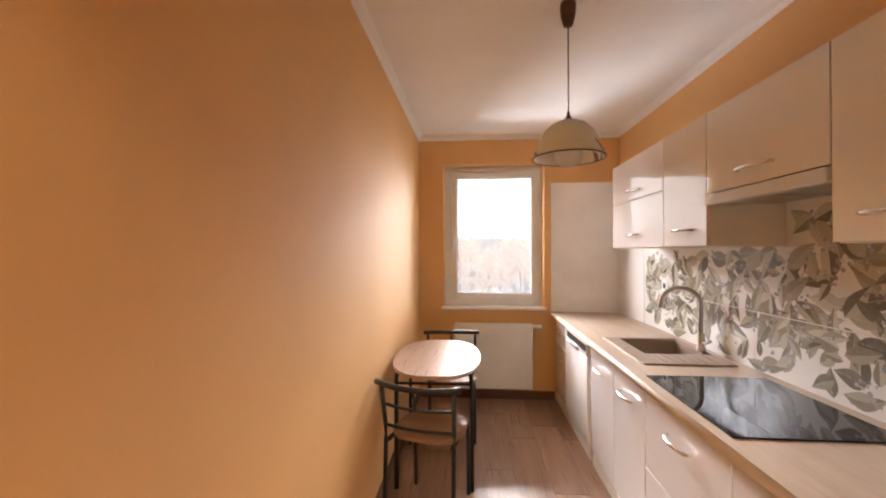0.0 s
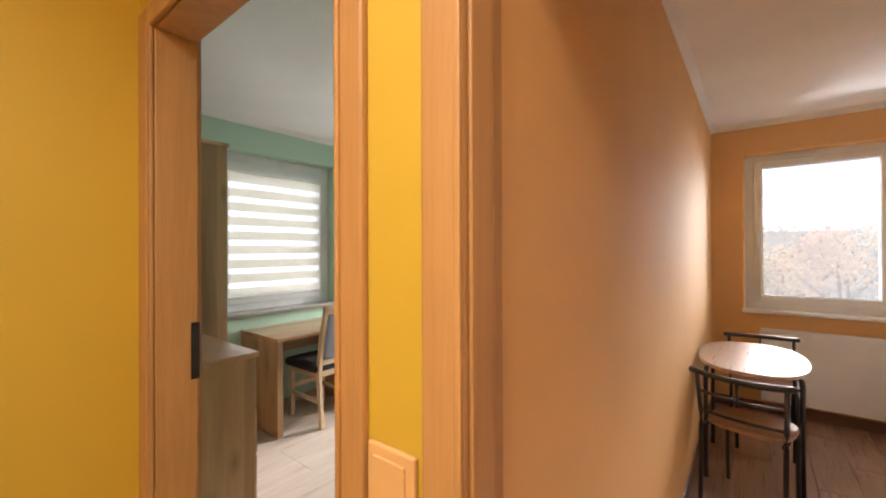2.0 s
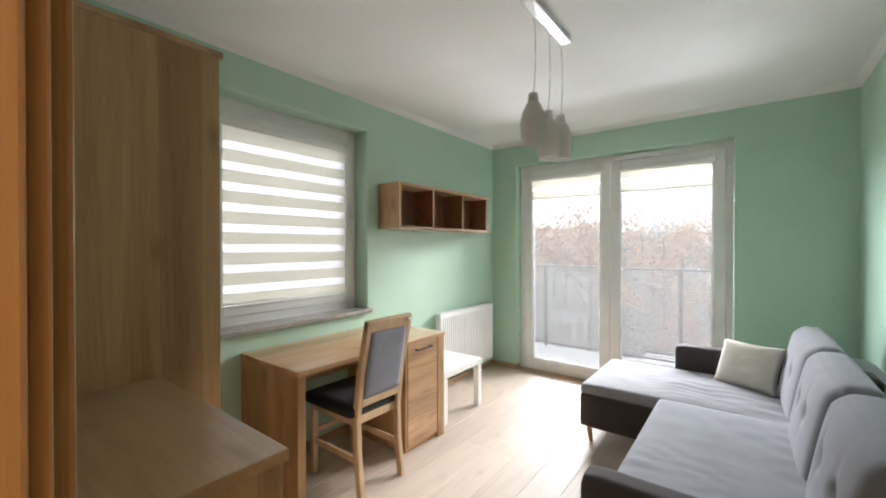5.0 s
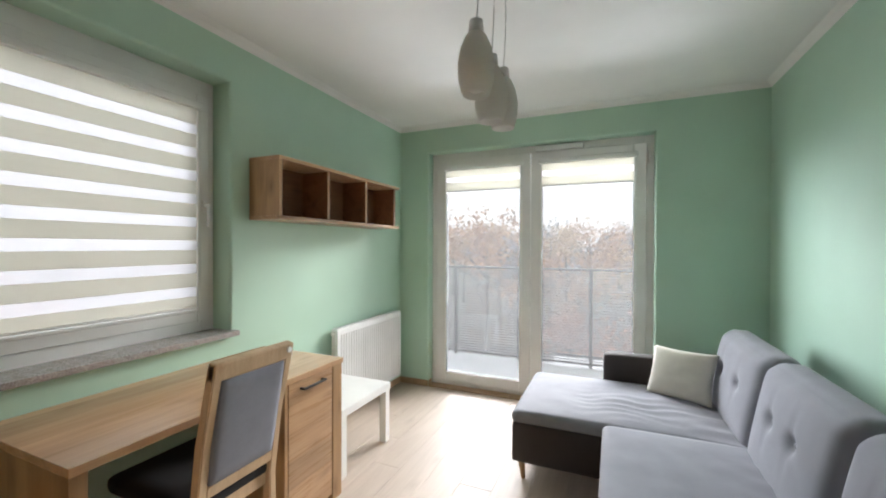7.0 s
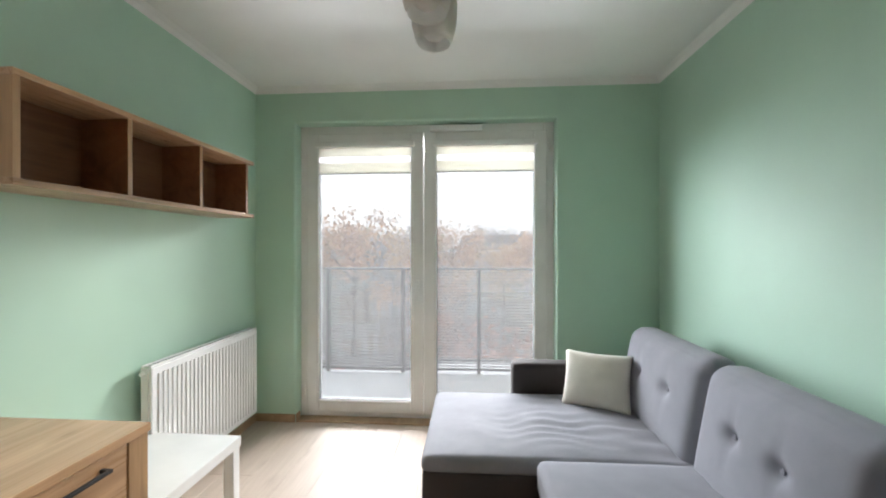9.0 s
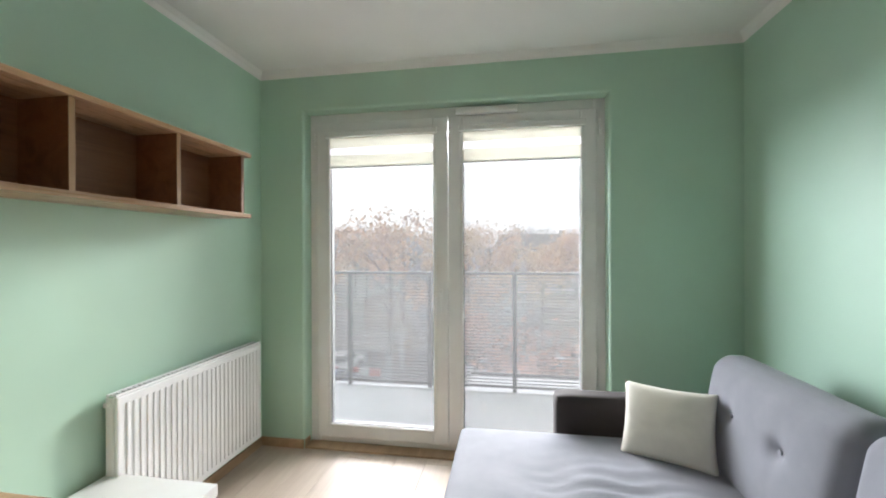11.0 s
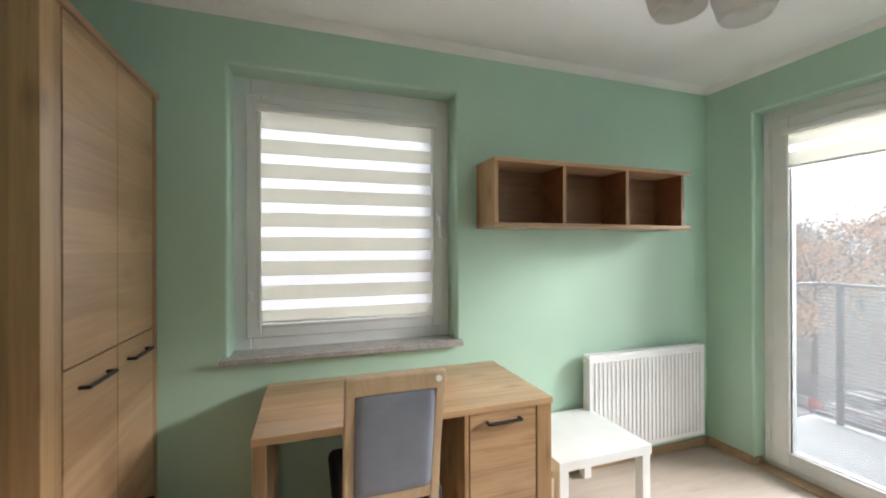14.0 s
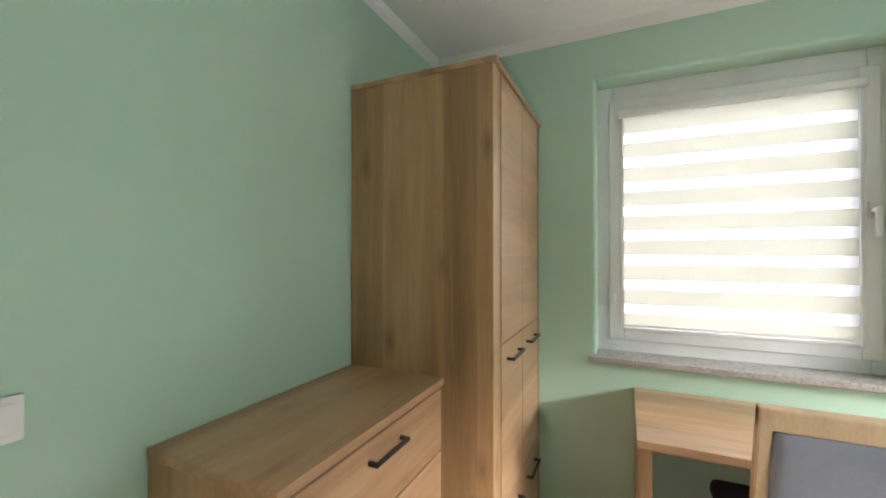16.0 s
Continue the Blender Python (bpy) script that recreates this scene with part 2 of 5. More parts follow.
def thin_cloth(name, color, through_light, clear):
    """Blind cloth that lets light through: diffuse, translucent and open weave."""
    n = Net(name)
    n.tree.nodes.remove(n.bsdf)
    weave = n.noise(n.coords((1, 1, 1)), 700.0, 2)
    col = n.ramp(weave, (0.3, shade(color, 0.9)), (0.7, color))
    front = n.node("ShaderNodeBsdfDiffuse", Color=col)
    back = n.node("ShaderNodeBsdfTranslucent", Color=col)
    hole = n.node("ShaderNodeBsdfTransparent")
    a, b = n.node("ShaderNodeMixShader"), n.node("ShaderNodeMixShader")
    a.inputs[0].default_value, b.inputs[0].default_value = through_light, clear
    n.tree.links.new(front.outputs[0], a.inputs[1])
    n.tree.links.new(back.outputs[0], a.inputs[2])
    n.tree.links.new(a.outputs[0], b.inputs[1])
    n.tree.links.new(hole.outputs[0], b.inputs[2])
    n.tree.links.new(b.outputs[0], n.tree.nodes["Material Output"].inputs["Surface"])
    return n.mat


GREEN = paint("mint_green_paint", (0.47, 0.67, 0.54), 0.46)
ORANGE = paint("apricot_paint", (0.79, 0.468, 0.19), 0.62)
YELLOW = paint("yellow_paint", (0.60, 0.405, 0.05), 0.5)
WHITE_WALL = paint("white_ceiling_paint", (0.87, 0.865, 0.85), 0.85)
PLASTER = paint("outer_render", (0.6, 0.58, 0.55), 0.9)
PVC = plain("white_pvc", (0.82, 0.83, 0.82), 0.32)
ENAMEL = plain("white_enamel", (0.85, 0.86, 0.86), 0.25)
GLOSS = plain("white_gloss_front", (0.83, 0.80, 0.78), 0.1, vary=0.01, relief=0.0, Coat_Weight=1.0, Coat_Roughness=0.02)
MATT_WHITE = plain("matt_white_laminate", (0.82, 0.80, 0.77), 0.45)
WHITE_TABLE = plain("white_lacquer", (0.84, 0.85, 0.84), 0.4)
CHROME = plain("chrome", (0.78, 0.78, 0.78), 0.16, 1.0)
STEEL = plain("brushed_steel", (0.55, 0.54, 0.52), 0.32, 1.0, grain=60)
BLACK = plain("black_metal", (0.018, 0.017, 0.017), 0.42)
DARK_GREY = plain("anthracite_metal", (0.022, 0.023, 0.026), 0.5)
GASKET = plain("dark_gasket", (0.03, 0.03, 0.03), 0.7)
BLACK_GLASS = Net("black_hob_glass").set(Base_Color=(0.006, 0.006, 0.007), Roughness=0.015, Specular_IOR_Level=0.4).mat
OAK_Z = wood("oak_upright", (0.57, 0.355, 0.18), (0.33, 0.19, 0.088), 2, rough=0.42, knots=0.8, boards=0.13)
OAK_Y = wood("oak_along_y", (0.61, 0.39, 0.225), (0.41, 0.235, 0.12), 1, rough=0.29, knots=0.5, boards=0.13)
OAK_X = wood("oak_along_x", (0.61, 0.39, 0.225), (0.41, 0.235, 0.12), 0, rough=0.33, knots=0.5, boards=0.13)
DESK_OAK = wood("oak_desktop", (0.61, 0.39, 0.225), (0.41, 0.235, 0.12), 1, rough=0.2, knots=0.5, boards=0.13)
# Darker copy of the oak, with the shelf's inner shade in its colour.
SHADED_OAK = wood("oak_shaded_in_shelf", (0.27, 0.125, 0.06), (0.13, 0.052, 0.022), 1)
BEECH = wood("pale_beech", (0.60, 0.44, 0.28), (0.44, 0.29, 0.165), 2, knots=0.0, size=1.6)
DOOR_WOOD = wood("door_veneer", (0.36, 0.235, 0.16), (0.22, 0.13, 0.08), 2, knots=0.15, size=1.5)
FRAME_WOOD = wood("door_frame_veneer", (0.52, 0.288, 0.115), (0.40, 0.197, 0.068), 2, knots=0.1, size=1.5)
PLANK = wood("pale_laminate_plank", (0.64, 0.54, 0.455), (0.52, 0.425, 0.35), 1, 0.5, 0.35, each=True, spread=0.12)
FLOOR_TILE = wood("brown_wood_look_tile", (0.42, 0.255, 0.17), (0.27, 0.15, 0.09), 1, 0.3, 0.2, each=True, spread=0.3)
SKIRT = wood("skirting_oak", (0.48, 0.33, 0.2), (0.3, 0.19, 0.105), 1, knots=0.0)
DARK_SKIRT = wood("dark_tile_skirting", (0.16, 0.075, 0.04), (0.08, 0.034, 0.018), 0, knots=0.0)
WORKTOP = wood("pale_worktop", (0.60, 0.47, 0.36), (0.45, 0.33, 0.24), 1, 0.4, 0.0, size=1.4)
TABLE_TOP = wood("pale_table_top", (0.50, 0.36, 0.27), (0.36, 0.24, 0.165), 1, 0.3, 0.0)
SEAT_WOOD = wood("brown_chair_seat", (0.36, 0.2, 0.11), (0.2, 0.1, 0.05), 0, 0.4, 0.0)
LEG_WOOD = wood("turned_leg", (0.55, 0.34, 0.17), (0.4, 0.22, 0.1), 2, knots=0.0, size=2)
GREY_CLOTH = fabric("grey_sofa_cloth", (0.225, 0.23, 0.262), sheen=0.15)
DARK_CLOTH = fabric("dark_brown_grey_cloth", (0.042, 0.034, 0.034), sheen=0.1)
CREAM_CLOTH = fabric("cream_cloth", (0.70, 0.68, 0.60), weave=700)
BLUE_CLOTH = fabric("blue_grey_cloth", (0.2, 0.21, 0.255), weave=420, vary=0.14, sheen=0.08)
BLACK_CLOTH = fabric("black_cloth", (0.011, 0.011, 0.013), sheen=0.03)
GLASS = pane_glass("window_glass")
FROST = thin_cloth("frosted_glass", (0.92, 0.97, 0.97), 0.55, 0.0)
BLIND = thin_cloth("blind_cloth", (0.85, 0.84, 0.78), 0.36, 0.0)
SHEER = thin_cloth("blind_sheer", (0.86, 0.86, 0.88), 0.36, 0.36)
SINK_STONE = plain("beige_granite_sink", (0.36, 0.27, 0.205), 0.5, grain=500, relief=0.1)
CONCRETE = plain("balcony_concrete", (0.3, 0.3, 0.31), 0.8, grain=80, vary=0.12, relief=0.2)
TILE_WHITE = plain("white_glazed_tile", (0.78, 0.76, 0.72), 0.16, relief=0.0)
OPAL = thin_cloth("opal_lamp_glass", (0.92, 0.91, 0.89), 0.62, 0.0)


def granite():
    n = Net("grey_granite_sill")
    vec = n.coords()
    col = n.ramp(n.noise(vec, 160, 6, 0.8), (0.34, (0.12, 0.11, 0.11)), (0.47, (0.38, 0.36, 0.35)), (0.66, (0.62, 0.6, 0.58)))
    n.set(Base_Color=n.mix(n.ramp(n.noise(vec, 22, 3), (0.45, (0, 0, 0)), (0.7, (0.5, 0.5, 0.5))), col, (0.3, 0.25, 0.22)), Roughness=0.22)
    return n.mat


GRANITE = granite()

# ---------- the setting ----------
X0, X1, Y0, Y1 = -4.93, -1.957, 2.935, 6.88         # green room
KX0, KX1, KY0, KY1 = -1.84, 0.063, 2.9, 6.88        # kitchen
HALL_Y, OUT = 2.81, 7.14                             # hall face of the south wall, outer face of the north wall
DX0, DX1, DTOP = -2.87, -2.02, 2.115                 # opening to the green room
KD0, KD1 = -1.787, -0.95                             # opening to the kitchen


def wall_with_hole(name, u0, u1, d0, d1, z0, z1, hole, material, m, label, lip=0.016):
    """A wall with one opening through it, its plaster edges rounded on the room side; hole is u0, u1, z0, z1."""
    a, b, c, e = hole
    bm = bmesh.new()
    if c > z0:
        arris = [(lip * (1 - math.sin(math.pi / 2 * i / 6)), lip * (1 - math.cos(math.pi / 2 * i / 6))) for i in range(7)]
        loops = [((u0, u1, z0, z1), d0)] + [((a - o, b + o, c - o, e + o), d0 + d) for o, d in arris] + [((a, b, c, e), d1), ((u0, u1, z0, z1), d1)]
        rings = [[bm.verts.new(m @ Vector((u, d, z))) for u, z in ((p, r), (q, r), (q, t), (p, t))] for (p, q, r, t), d in loops]
        for r, t in zip(rings, rings[1:] + rings[:1]):
            for k in range(4):
                bm.faces.new((r[k], r[(k + 1) % 4], t[(k + 1) % 4], t[k]))
        bmesh.ops.recalc_face_normals(bm, faces=bm.faces[:])
    else:
        box(u0, a, d0, d1, z0, z1, 0, 1, bm, m)
        box(b, u1, d0, d1, z0, z1, 0, 1, bm, m)
        box(a, b, d0, d1, e, z1, 0, 1, bm, m)
    return solo(name, bm, material, label, "wall", kind="structure")


GW = (3.827, 4.966, 0.935, 2.332)        # green window opening, along y
KW = (-1.594, -0.645, 0.935, 2.312)      # kitchen window opening, along x
BD = (-4.617, -2.676, FLOOR, 2.324)      # balcony door opening, along x
T = 0.26
wall_with_hole("wall_west", Y0 - 0.15, OUT, 4.93, 4.93 + T, FLOOR - 0.3, CEIL + 0.2, GW, GREEN, WEST, "mint green painted wall with a window opening")
wall_with_hole("wall_north_room", X0, X1 + 0.02, Y1, OUT, FLOOR - 0.3, CEIL + 0.2, BD, GREEN, NORTH, "mint green painted wall around the balcony door")
wall_with_hole("wall_north_kitchen", KX0 - 0.02, KX1 + 0.15, Y1, OUT - 0.002, FLOOR - 0.3, CEIL + 0.2, KW, ORANGE, NORTH, "apricot painted kitchen wall with a window opening")
solo("wall_partition_room", box(X1, (X1 + KX0) / 2, HALL_Y + 0.002, Y1 - 0.001, FLOOR - 0.3, CEIL + 0.2), GREEN, "mint green painted side wall behind the sofa", "wall", kind="structure")
solo("wall_partition_kitchen", box((X1 + KX0) / 2 + 0.001, KX0, HALL_Y + 0.002, Y1 - 0.001, FLOOR - 0.3, CEIL + 0.2), ORANGE, "long apricot painted kitchen wall", "wall", kind="structure")
solo("wall_east_kitchen", box(KX1, KX1 + 0.15, 1.2, Y1 - 0.001, FLOOR - 0.3, CEIL + 0.2), ORANGE, "apricot painted wall behind the kitchen units", "wall", kind="structure")
mid = (HALL_Y + Y0) / 2
wall_with_hole("wall_south_room", X0, X1 - 0.001, mid, Y0, FLOOR - 0.3, CEIL + 0.2, (DX0 - 0.034, DX1 + 0.034, FLOOR - 0.3, DTOP + 0.03), GREEN, NORTH, "mint green painted wall with the room door")
bm = bmesh.new()
for a, b, c, e in ((-3.0, DX0 - 0.03, FLOOR - 0.3, CEIL + 0.2), (DX0 - 0.03, DX1 + 0.03, DTOP + 0.03, CEIL + 0.2), (DX1 + 0.03, KD0 - 0.02, FLOOR - 0.3, CEIL + 0.2), (KD0 - 0.02, KD1 + 0.02, DTOP + 0.03, CEIL + 0.2), (KD1 + 0.02, KX1, FLOOR - 0.3, CEIL + 0.2)):
    box(a, b, HALL_Y, mid - 0.001 if b <= X1 + 0.01 else mid, c, e, 0, 1, bm)
solo("wall_hall_north", bm, YELLOW, "bright yellow painted hall wall between the doors", "wall", kind="structure")
bm = box(KX0 + 0.001, KD0 - 0.02, mid + 0.001, KY0, FLOOR - 0.3, CEIL + 0.2)
box(KD0 - 0.02, KD1 + 0.02, mid + 0.001, KY0, DTOP + 0.03, CEIL + 0.2, 0, 1, bm)
box(KD1 + 0.02, KX1 - 0.001, mid + 0.001, KY0, FLOOR - 0.3, CEIL + 0.2, 0, 1, bm)
solo("wall_south_kitchen", bm, ORANGE, "apricot painted kitchen wall around the doorway", "wall", kind="structure")
HALL_S = 1.3
solo("wall_hall_west", box(-3.2, -3.0, HALL_S - 0.15, HALL_Y + 0.02, FLOOR - 0.3, CEIL + 0.2), YELLOW, "plain yellow painted hall wall", "wall", kind="structure")
solo("wall_hall_south", box(-3.0, KX1, HALL_S - 0.15, HALL_S, FLOOR - 0.3, CEIL + 0.2), YELLOW, "plain yellow painted hall wall", "wall", kind="structure")
solo("ceiling", box(-5.4, KX1 + 0.15, HALL_S - 0.15, OUT, CEIL, CEIL + 0.19), WHITE_WALL, "plain white painted ceiling", "ceiling", kind="structure")
# plaster cove between wall and ceiling
bm = bmesh.new()
for x0, x1, y0, y1 in ((X0, X1, Y0, Y1), (KX0, KX1, KY0, KY1)):
    c = 0.042
    for p, q, n1 in (((x0, y0), (x1, y0), (0, 1)), ((x1, y0), (x1, y1), (-1, 0)), ((x1, y1), (x0, y1), (0, -1)), ((x0, y1), (x0, y0), (1, 0))):
        prof = [(0.0005, -c), (c * 0.4, -c * 0.45), (c, -0.0005)]
        rows = [[bm.verts.new((e[0] + n1[0] * d, e[1] + n1[1] * d, CEIL + h)) for d, h in prof] for e in (p, q)]
        for i in range(2):
            bm.faces.new((rows[0][i], rows[1][i], rows[1][i + 1], rows[0][i + 1]))
solo("trim", bm, WHITE_WALL, "narrow white cove along the ceiling edge", "trim", kind="structure")
floor_room = solo("floor_room", box(X0, X1, mid, OUT - 0.1, FLOOR - 0.2, FLOOR - 0.008), MATT_WHITE, "pale oak laminate plank floor", "floor", kind="structure")
floor_kitchen = solo("floor_kitchen", box(KX0, KX1, mid, Y1, FLOOR - 0.2, FLOOR - 0.008), SINK_STONE, "brown wood-look tile floor", "floor", kind="structure")
floor_hall = solo("floor_hall", box(-3.0, KX1, HALL_S, mid, FLOOR - 0.2, FLOOR - 0.008), GASKET, "brown wood-look tile hall floor", "floor", kind="structure")


def skirting(name, x0, x1, y0, y1, h, material, label):
    return solo(name, box(x0, x1, y0, y1, FLOOR, FLOOR + h, 0.004), material, label, "skirting", kind="structure")


S = 0.014
skirting("baseboard", X0 + 0.001, BD[0], Y1 - S, Y1 - 0.001, 0.06, SKIRT, "narrow oak skirting board")
skirting("baseboard", BD[1], X1 - 0.001, Y1 - S, Y1 - 0.001, 0.06, SKIRT, "narrow oak skirting board")
skirting("baseboard", X0 + 0.001, X0 + S, 3.56, Y1 - S, 0.06, SKIRT, "narrow oak skirting board")
skirting("baseboard", X1 - S, X1 - 0.001, Y0 + 0.001, Y1 - S, 0.06, SKIRT, "narrow oak skirting board")
skirting("baseboard", X0 + 0.001, DX0 - 0.1, Y0 + 0.001, Y0 + S, 0.06, SKIRT, "narrow oak skirting board")
skirting("baseboard", BD[0] + 0.001, BD[0] + S, Y1, Y1 + 0.06, 0.06, SKIRT, "narrow oak skirting board")
skirting("baseboard", KX0 + 0.001, -0.54, KY1 - S, KY1 - 0.001, 0.085, DARK_SKIRT, "dark brown tile skirting")
skirting("baseboard", KX0 + 0.001, KX0 + S, KY0, KY1 - S, 0.085, DARK_SKIRT, "dark brown tile skirting")


# ---------- windows ----------
def handle(name, u, d, z, m, parent, down=True):
    bm = box(u - 0.014, u + 0.014, d - 0.012, d, z - 0.035, z + 0.035, 0.004, 2, None, m)
    box(u - 0.009, u + 0.009, d - 0.045, d - 0.012, z - 0.009, z + 0.009, 0.003, 2, bm, m)
    box(u - 0.011, u + 0.011, d - 0.058, d - 0.04, z - 0.115 if down else z - 0.01, z + 0.012, 0.006, 2, bm, m)
    return part(name, bm, PVC, parent, "white lever handle")


def sash(u0, u1, z0, z1, d, m, parent, rim, n=1):
    """A sash with its gasket and glass; d is the room face of the sash."""
    s = part("sash", frame_box(u0, u1, z0, z1, rim, d, d + 0.07, m), PVC, parent)
    part("glazing_bead", frame_box(u0 + rim - 0.018, u1 - rim + 0.018, z0 + rim - 0.018, z1 - rim + 0.018, 0.018, d - 0.006, d + 0.01, m), PVC, s)
    part("gasket", frame_box(u0 + rim - 0.001, u1 - rim + 0.001, z0 + rim - 0.001, z1 - rim + 0.001, 0.005, d + 0.012, d + 0.02, m, bevel=0), GASKET, s, "thin dark rubber gasket")
    g = part("pane", box(u0 + rim, u1 - rim, d + 0.03, d + 0.034, z0 + rim, z1 - rim, 0, 1, None, m), GLASS, s, "window pane carrying outdoor haze and a dimming tint")
    g.visible_shadow = False
    return s


def blind(u0, u1, z0, z1, d, m, parent, pitch, strip, first, label):
    """A day-and-night blind: a white head rail, cloth bands, sheer bands and a bottom bar."""
    b = part("roller_blind", box(u0 - 0.03, u1 + 0.03, d - 0.03, d + 0.004, z1 - 0.005, z1 + 0.035, 0.008, 3, None, m), PVC, parent, label)
    top = z1 - first
    bands = [(z1 - 0.004, top)] if first else []
    z = top - (pitch - strip)
    while z > z0 + 0.02:
        bands.append((z, max(z - strip, z0 + 0.012)))
        z -= pitch
    last = z1 - 0.004
    for hi, lo in bands:
        if last - hi > 0.004:
            part("sheer_band", box(u0, u1, d - 0.0105, d - 0.0095, hi, last, 0, 1, None, m), SHEER, b)
        part("cloth_band", box(u0, u1, d - 0.011, d - 0.009, lo, hi, 0, 1, None, m), BLIND, b)
        last = lo
    part("bottom_bar", box(u0, u1, d - 0.015, d - 0.005, z0, z0 + 0.012, 0.003, 2, None, m), PVC, b)
    return b


# the green room's window
win = thing("window_1", (-4.98, 4.4, 0.95), "white plastic window with a striped day-and-night blind", "window")
tagged(win, kind="structure")
part("window_frame", frame_box(GW[0] - 0.02, GW[1] + 0.03, GW[2] - 0.01, GW[3] + 0.02, 0.1, 5.07, 5.14, WEST), PVC, win)
sash(3.885, 4.932, 1.01, 2.25, 5.055, WEST, win, 0.07)
handle("handle", 4.90, 5.055, 1.64, WEST, win)
part("blind_clip", box(3.893, 3.915, 5.035, 5.055, 1.2, 1.245, 0.004, 2, None, WEST), PVC, win)
blind(3.952, 4.858, 1.082, 2.166, 5.062, WEST, win, 0.1247, 0.0735, 0.092, "cream and white striped blind, drawn down")
solo("window_sill", box(3.793, 4.992, 4.885, 5.07, 0.925, 0.953, 0.004, 2, None, WEST), GRANITE, "speckled grey granite window sill", "window sill", kind="structure")

# the kitchen's window
kwin = thing("window_2", (-1.12, 6.98, 0.95), "white plastic kitchen window with one sash", "window")
tagged(kwin, kind="structure")
part("window_frame", frame_box(KW[0] - 0.02, KW[1] + 0.02, KW[2] - 0.01, KW[3] + 0.02, 0.095, 6.97, 7.04, NORTH), PVC, kwin)
sash(-1.53, -0.69, 1.01, 2.255, 6.955, NORTH, kwin, 0.06)
part("air_vent", box(-1.49, -1.11, 6.935, 6.956, 2.262, 2.288, 0.004, 2, None, NORTH), PVC, kwin, "narrow white air vent")
handle("handle", -1.508, 6.955, 1.6, NORTH, kwin)
solo("window_sill", box(-1.615, -0.622, 6.835, 6.97, 0.92, 0.945, 0.004, 2, None, NORTH), PVC, "white kitchen window sill", "window sill", kind="structure")

# the balcony door
bd = thing("door_1", (-3.65, 6.98, FLOOR), "white plastic double balcony door with glass panes", "balcony door")
tagged(bd, kind="structure")
part("door_frame", frame_box(BD[0] - 0.02, BD[1] + 0.02, FLOOR - 0.03, BD[3] + 0.02, 0.09, 6.98, 7.05, NORTH), PVC, bd)
sash(-4.562, -3.654, 0.112, 2.262, 6.962, NORTH, bd, 0.095)
sash(-3.648, -2.728, 0.112, 2.262, 6.962, NORTH, bd, 0.095)
part("air_vent", box(-3.6, -3.205, 6.925, 6.962, 2.262, 2.302, 0.006, 2, None, NORTH), PVC, bd, "white air vent strip")
handle("handle", -3.70, 6.962, 1.1, NORTH, bd)
for u in (-4.578, -2.708):
    for z in (0.24, 2.1):
        part("hinge", tube([(u, 6.955, z), (u, 6.955, z + 0.09)], 0.009), PVC, bd)
blind(-4.467, -3.749, 1.948, 2.16, 6.968, NORTH, bd, 0.137, 0.091, 0.076, "rolled-up cream striped blind")
blind(-3.553, -2.823, 1.953, 2.16, 6.968, NORTH, bd, 0.137, 0.091, 0.07, "rolled-up cream striped blind")
solo("threshold", box(BD[0] + 0.001, BD[1] - 0.001, 6.88, 7.1, FLOOR - 0.02, FLOOR + 0.012, 0.003), SKIRT, "low oak threshold under the balcony door", "threshold", kind="structure")


# ---------- doors and their frames ----------
def casing(name, u0, u1, y0, y1, shoulder, ztop, left, right, label):
    """A lining with a rebate on the room side and architraves on the hall side."""
    fr = thing(name, ((u0 + u1) / 2, y0, FLOOR), label, "door frame")
    tagged(fr, kind="structure")
    for s, u, wide in ((-1, u0, left), (1, u1, right)):
        a, b = sorted((u, u + s * 0.032))
        part("jamb", box(a, b, y0 + 0.002, shoulder, FLOOR, ztop + 0.03, 0.003, 2), FRAME_WOOD, fr)
        a, b = sorted((u + s * 0.014, u + s * 0.032))
        part("rebate", box(a, b, shoulder, y1, FLOOR, ztop + 0.03, 0.002, 2), FRAME_WOOD, fr)
        a, b = sorted((u + s * 0.003, u + s * wide))
        part("architrave", box(a, b, y0 - 0.014, y0 + 0.001, FLOOR, ztop + 0.06, 0.005, 3), FRAME_WOOD, fr)
        a, b = sorted((u + s * 0.0025, u + s * 0.012))
        part("bead", box(a, b, y0 - 0.019, y0 - 0.013, FLOOR, ztop, 0.002, 2), FRAME_WOOD, fr)
    part("head_jamb", box(u0, u1, y0 + 0.003, shoulder - 0.001, ztop, ztop + 0.03, 0.003, 2), FRAME_WOOD, fr)
    part("head_architrave", box(u0 - 0.003, u1 + 0.003, y0 - 0.013, y0 + 0.001, ztop + 0.003, ztop + 0.06, 0.005, 3), FRAME_WOOD, fr)
    return fr


fr = casing("door_frame_room", DX0, DX1, HALL_Y, Y0 - 0.001, 2.923, DTOP, 0.094, 0.058, "orange-brown wood veneer frame of the room door")
part("strike_plate", box(DX0 - 0.001, DX0 + 0.002, 2.902, 2.926, 1.09, 1.262, 0.001, 1), BLACK, fr, "dark metal strike plate")
for z in (1.115, 1.19):
    part("latch_hole", box(DX0 + 0.0015, DX0 + 0.0035, 2.906, 2.922, z, z + 0.045), GASKET, fr)
for u in (DX0 - 0.112, DX1 + 0.016):
    part("room_architrave", box(u, min(u + 0.072, X1 - 0.002), Y0 + 0.001, Y0 + 0.013, FLOOR, DTOP + 0.078, 0.004, 2), FRAME_WOOD, fr)
casing("door_frame_kitchen", KD0, KD1, HALL_Y, KY0 + 0.008, 2.865, DTOP, 0.066, 0.066, "orange-brown wood veneer frame of the kitchen doorway")

